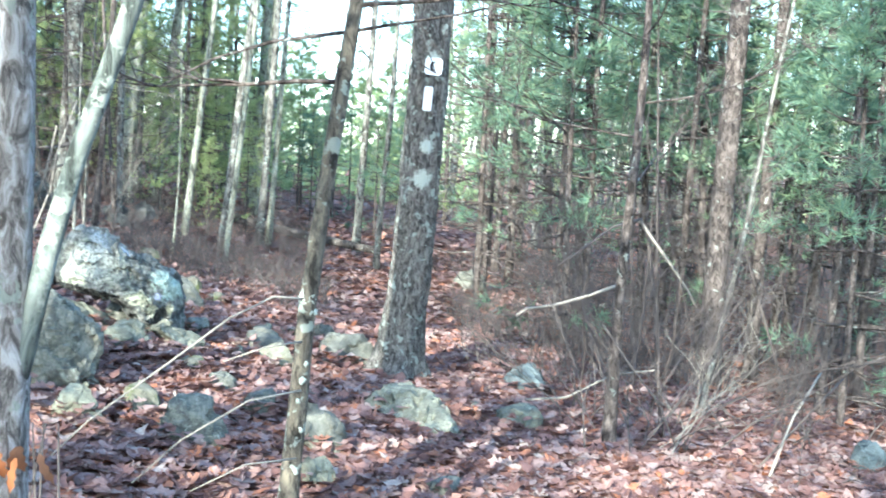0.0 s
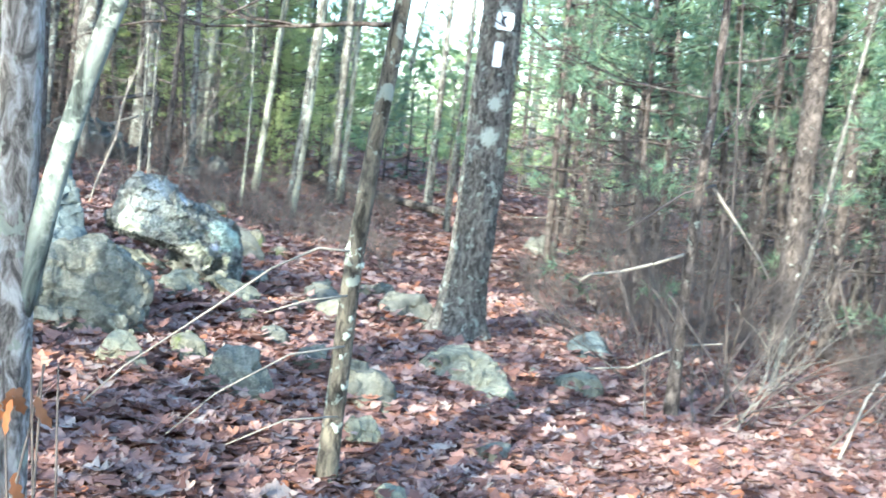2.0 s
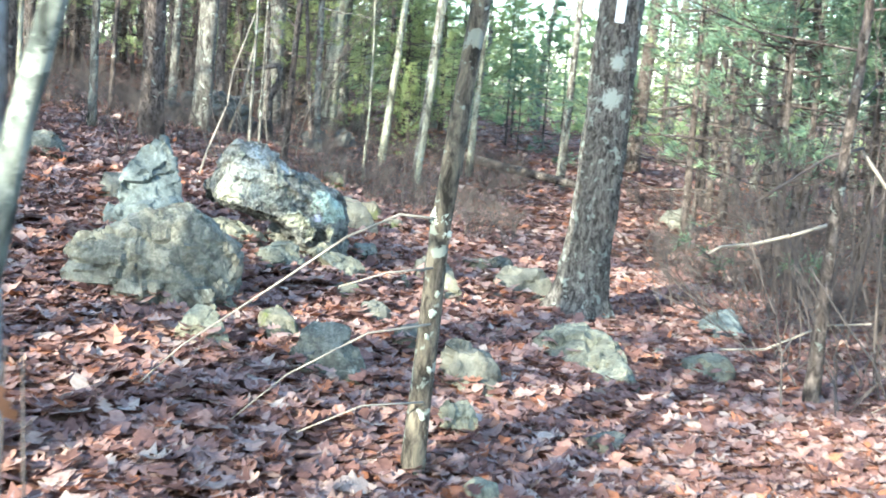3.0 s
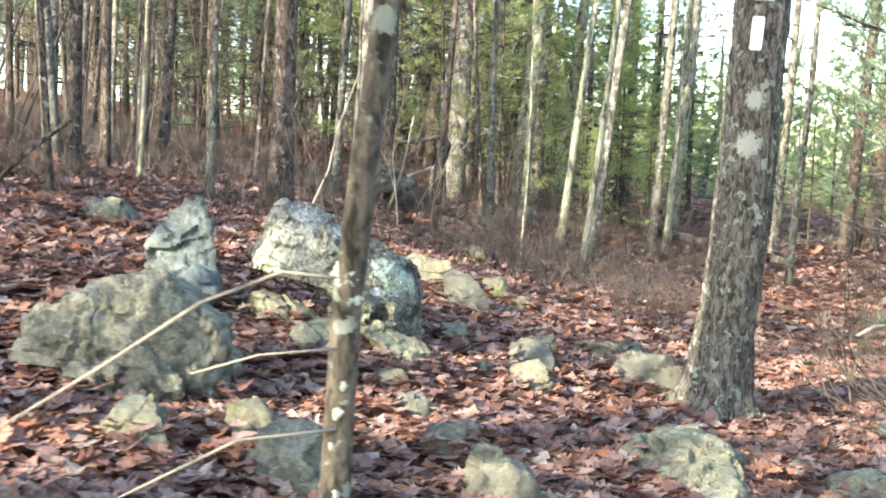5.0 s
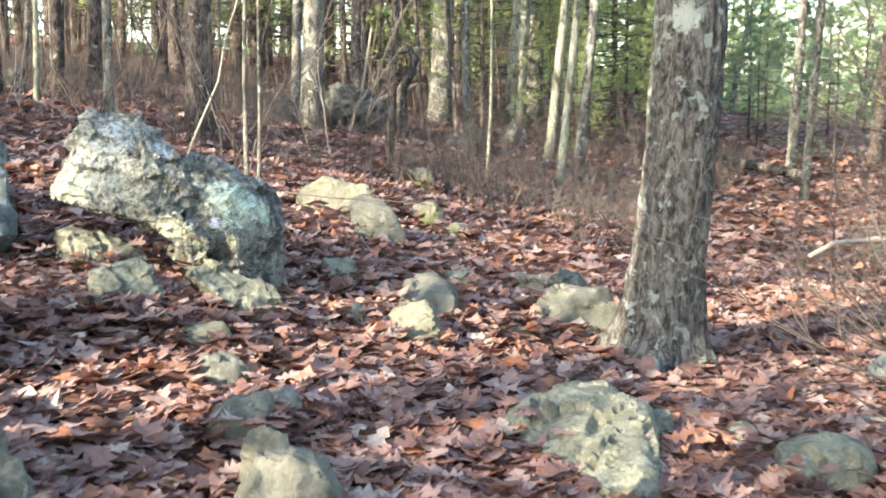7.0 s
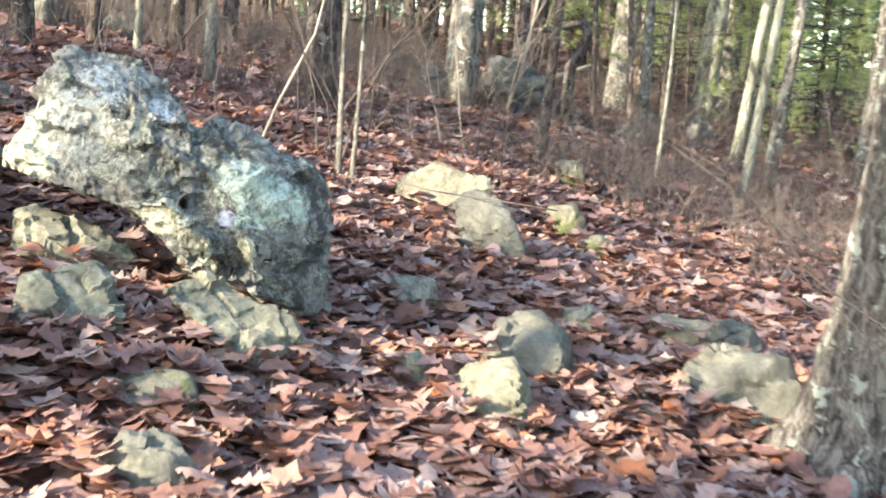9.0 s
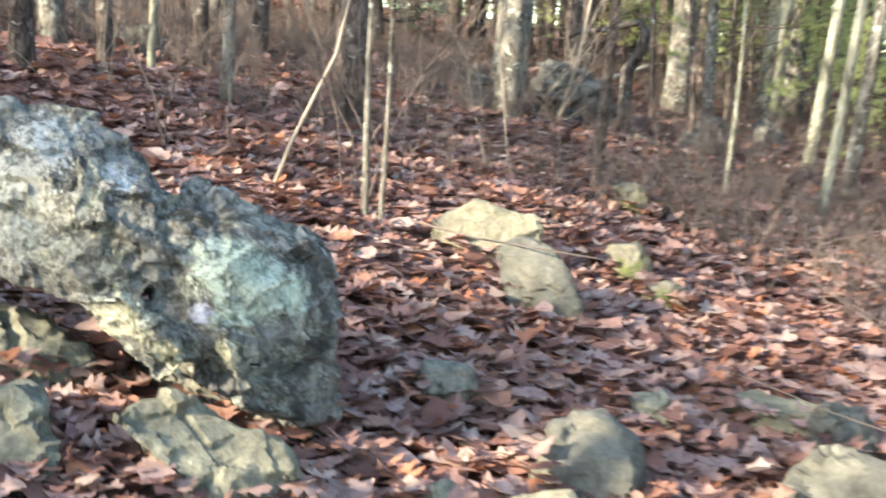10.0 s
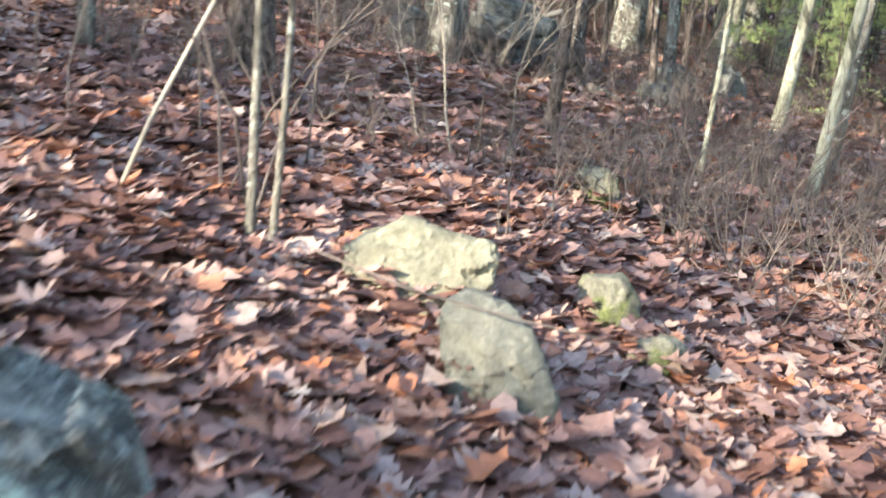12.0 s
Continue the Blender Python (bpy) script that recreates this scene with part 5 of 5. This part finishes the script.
def thicket():
    """Thin bare poles and dead twigs that crowd the wood behind; past counting."""
    rnd = random.Random(41)
    s = Shape()
    for k in range(520):
        if k < 330:
            y = rnd.uniform(11.5, 30)
            x = rnd.uniform(-0.75 * y, -0.1 * y - 1.5)
        else:
            y = rnd.uniform(10.5, 26)
            x = rnd.uniform(0.1 * y + 0.6, 0.45 * y + 1)
        if -6.5 < x < -2.2 and y < 17.5:
            continue
        h, r = rnd.uniform(0.8, 5.0), rnd.choice((0.004, 0.006, 0.008, 0.011, 0.018))
        o = Vector((x, y, gz(x, y) - 0.05))
        t = o + Vector((rnd.gauss(0.05, 0.24) * h, rnd.gauss(0, 0.15) * h, h))
        m = o.lerp(t, 0.5) + Vector((rnd.gauss(0, 0.06), rnd.gauss(0, 0.06), 0))
        s.tube([o, m, t], [r, r * 0.7, r * 0.25], 4, cap=False)
        for _ in range(10):
            p = o.lerp(m, rnd.uniform(0.3, 1)) if rnd.random() < 0.5 else m.lerp(t, rnd.random())
            e = Vector((rnd.uniform(-1, 1), rnd.uniform(-1, 1), rnd.uniform(-0.3, 0.7))).normalized() * rnd.uniform(0.2, 0.9)
            s.tube([p, p + e * 0.6 + Vector((0, 0, 0.03)), p + e], [max(0.003, r * 0.35), 0.0025, 0.001], 3, cap=False)
    ob = new("thicket", s.mesh("thicket", TWIG))
    return tagged(ob, "crowd of thin bare grey poles and dead twigs", "undergrowth", kind="stuff")


thicket()
for i, (x, y, h) in enumerate(((-3.0, 10.6, 1.5), (-3.2, 11.2, 1.8), (-2.2, 11.6, 0.9), (-2.9, 12.2, 1.2), (-1.6, 12.4, 0.9), (-3.6, 10.4, 1.4), (-1.9, 13.2, 0.9), (-4.6, 11.0, 1.3), (-1.0, 14.5, 1.0), (-5.2, 9.9, 1.2))):
    brush(x, y, "thin bare sapling shoots on the slope", 560 + i, 4, h, 0.35, PALE_TWIG if i % 4 == 3 else TWIG, 0.0045, "sapling shoots", 2.2)


# ---- fallen leaves ----
def leaf_outline(kind):
    """Half-lobed oak leaf, a ring of points about its midrib; x is its length."""
    if kind == 0:
        prof = [(0.0, 0.03), (0.16, 0.2), (0.24, 0.1), (0.4, 0.38), (0.5, 0.14), (0.66, 0.42), (0.76, 0.16), (0.9, 0.2), (1.0, 0.0)]
    elif kind == 1:
        prof = [(0.0, 0.02), (0.2, 0.16), (0.38, 0.3), (0.48, 0.2), (0.64, 0.42), (0.74, 0.26), (0.88, 0.26), (1.0, 0.0)]
    else:
        prof = [(0.0, 0.03), (0.14, 0.26), (0.24, 0.16), (0.4, 0.42), (0.52, 0.2), (0.7, 0.34), (0.8, 0.16), (1.0, 0.0)]
    return prof


def leaf_arrays(kind):
    prof = leaf_outline(kind)
    v, f = [], []
    for x, w in prof:
        v += [(x - 0.5, 0.0), (x - 0.5, w), (x - 0.5, -w)]
    for i in range(len(prof) - 1):
        a, b = 3 * i, 3 * i + 3
        f += [(a, b, b + 1), (a, b + 1, a + 1), (a, a + 2, b + 2), (a, b + 2, b)]
    return np.array(v), np.array(f)


def litter(name, label, count, sample, size, kinds, lift, seed):
    r = np.random.RandomState(seed)
    verts, faces, base = [], [], 0
    for kind in kinds:
        tv, tf = leaf_arrays(kind)
        n = count // len(kinds)
        x, y = sample(r, n)
        L = r.uniform(*size, n)
        yaw, tx, ty = r.uniform(0, 2 * np.pi, n), r.normal(0, 0.17, n), r.normal(0, 0.17, n)
        c1, c2 = r.normal(0.2, 0.45, n), r.normal(0.05, 0.5, n)
        px = tv[None, :, 0] * L[:, None]
        py = tv[None, :, 1] * L[:, None]
        pz = (c1[:, None] * tv[None, :, 1] ** 2 * 1.6 + c2[:, None] * tv[None, :, 0] ** 2) * L[:, None] + tx[:, None] * px + ty[:, None] * py
        X = x[:, None] + px * np.cos(yaw)[:, None] - py * np.sin(yaw)[:, None]
        Y = y[:, None] + px * np.sin(yaw)[:, None] + py * np.cos(yaw)[:, None]
        h = np.array([bumpy(a, b) for a, b in zip(x.tolist(), y.tolist())]) + r.uniform(0.004, lift, n)
        Z = h[:, None] + pz
        verts.append(np.stack([X, Y, Z], -1).reshape(-1, 3))
        faces.append((tf[None] + (np.arange(n) * len(tv))[:, None, None]).reshape(-1, 3) + base)
        base += n * len(tv)
    me = bpy.data.meshes.new(name)
    V, F = np.concatenate(verts), np.concatenate(faces)
    me.vertices.add(len(V))
    me.vertices.foreach_set("co", V.ravel())
    me.loops.add(F.size)
    me.loops.foreach_set("vertex_index", F.ravel().astype(np.int32))
    me.polygons.add(len(F))
    me.polygons.foreach_set("loop_start", np.arange(0, F.size, 3, dtype=np.int32))
    me.update(calc_edges=True)
    me.materials.append(LITTER)
    return tagged(new(name, me), label, "leaf litter", kind="stuff")


litter("leaf_litter", "deep drift of red-brown curled oak leaves", 60000, lambda r, n: (r.uniform(-4.8, 3.4, n), r.uniform(3.2, 12.5, n)), (0.06, 0.135), (0, 1, 2), 0.04, 1)
litter("leaf_litter", "thinner scatter of brown oak leaves further off", 42000, lambda r, n: (r.uniform(-17, 6, n), 10 + 17 * r.uniform(0, 1, n) ** 1.3), (0.1, 0.17), (1,), 0.05, 2)


litter("leaf_litter", "sparse brown oak leaves beside and behind the trail", 16000, lambda r, n: (r.normal(-0.6, 4.2, n), r.normal(5.5, 4.6, n)), (0.07, 0.13), (0, 1), 0.04, 3)


litter("leaf_litter", "red-brown leaves heaped between the boulders", 900, lambda r, n: (r.normal(-1.75, 0.26, n), r.normal(8.1, 0.24, n)), (0.06, 0.1), (0, 1, 2), 0.1, 4)


litter("leaf_litter", "brown leaf cover of the far slope", 14000, lambda r, n: (r.uniform(-16, 9, n), r.uniform(24, 44, n)), (0.18, 0.3), (1,), 0.08, 5)


def rock_rims(r, n):
    """Leaves banked against the feet of the rocks."""
    rim = np.array(BEDDED)
    k = rim[r.choice(len(rim), n, p=rim[:, 2] / rim[:, 2].sum())]
    a = r.uniform(0, 2 * np.pi, n)
    far = r.normal(1.03, 0.09, n) / 2
    u, w = np.cos(a) * k[:, 2] * far, np.sin(a) * k[:, 3] * far
    return k[:, 0] + u * np.cos(k[:, 4]) - w * np.sin(k[:, 4]), k[:, 1] + u * np.sin(k[:, 4]) + w * np.cos(k[:, 4])


litter("leaf_litter", "curled brown leaves banked against the rocks", 2600, rock_rims, (0.06, 0.11), (0, 1, 2), 0.1, 6)


def leaf_mesh(kind, curl, seed):
    tv, tf = leaf_arrays(kind)
    me = bpy.data.meshes.new("fallen_leaf")
    me.from_pydata([(float(x), float(y), float(curl * (1.7 * y * y + 0.7 * x * x) + 0.05 * math.sin(9 * x + seed))) for x, y in tv], [], [tuple(int(i) for i in f) for f in tf])
    me.materials.append(LEAF)
    return me


LEAF_MESHES = [leaf_mesh(k % 3, 0.25 + 0.2 * (k // 3), k) for k in range(9)]
rnd = random.Random(55)
for k in range(280):
    x, y = rnd.uniform(-2.9, 1.2), rnd.uniform(5.0, 11.2)
    ob = new("fallen_leaf", rnd.choice(LEAF_MESHES))
    ob.parent = ground
    ob.matrix_basis = pose(x, y, bumpy(x, y) + rnd.uniform(0.03, 0.06), rnd.gauss(0, 16), rnd.gauss(0, 16), rnd.uniform(0, 360)) @ Matrix.Scale(rnd.uniform(0.09, 0.135), 4)
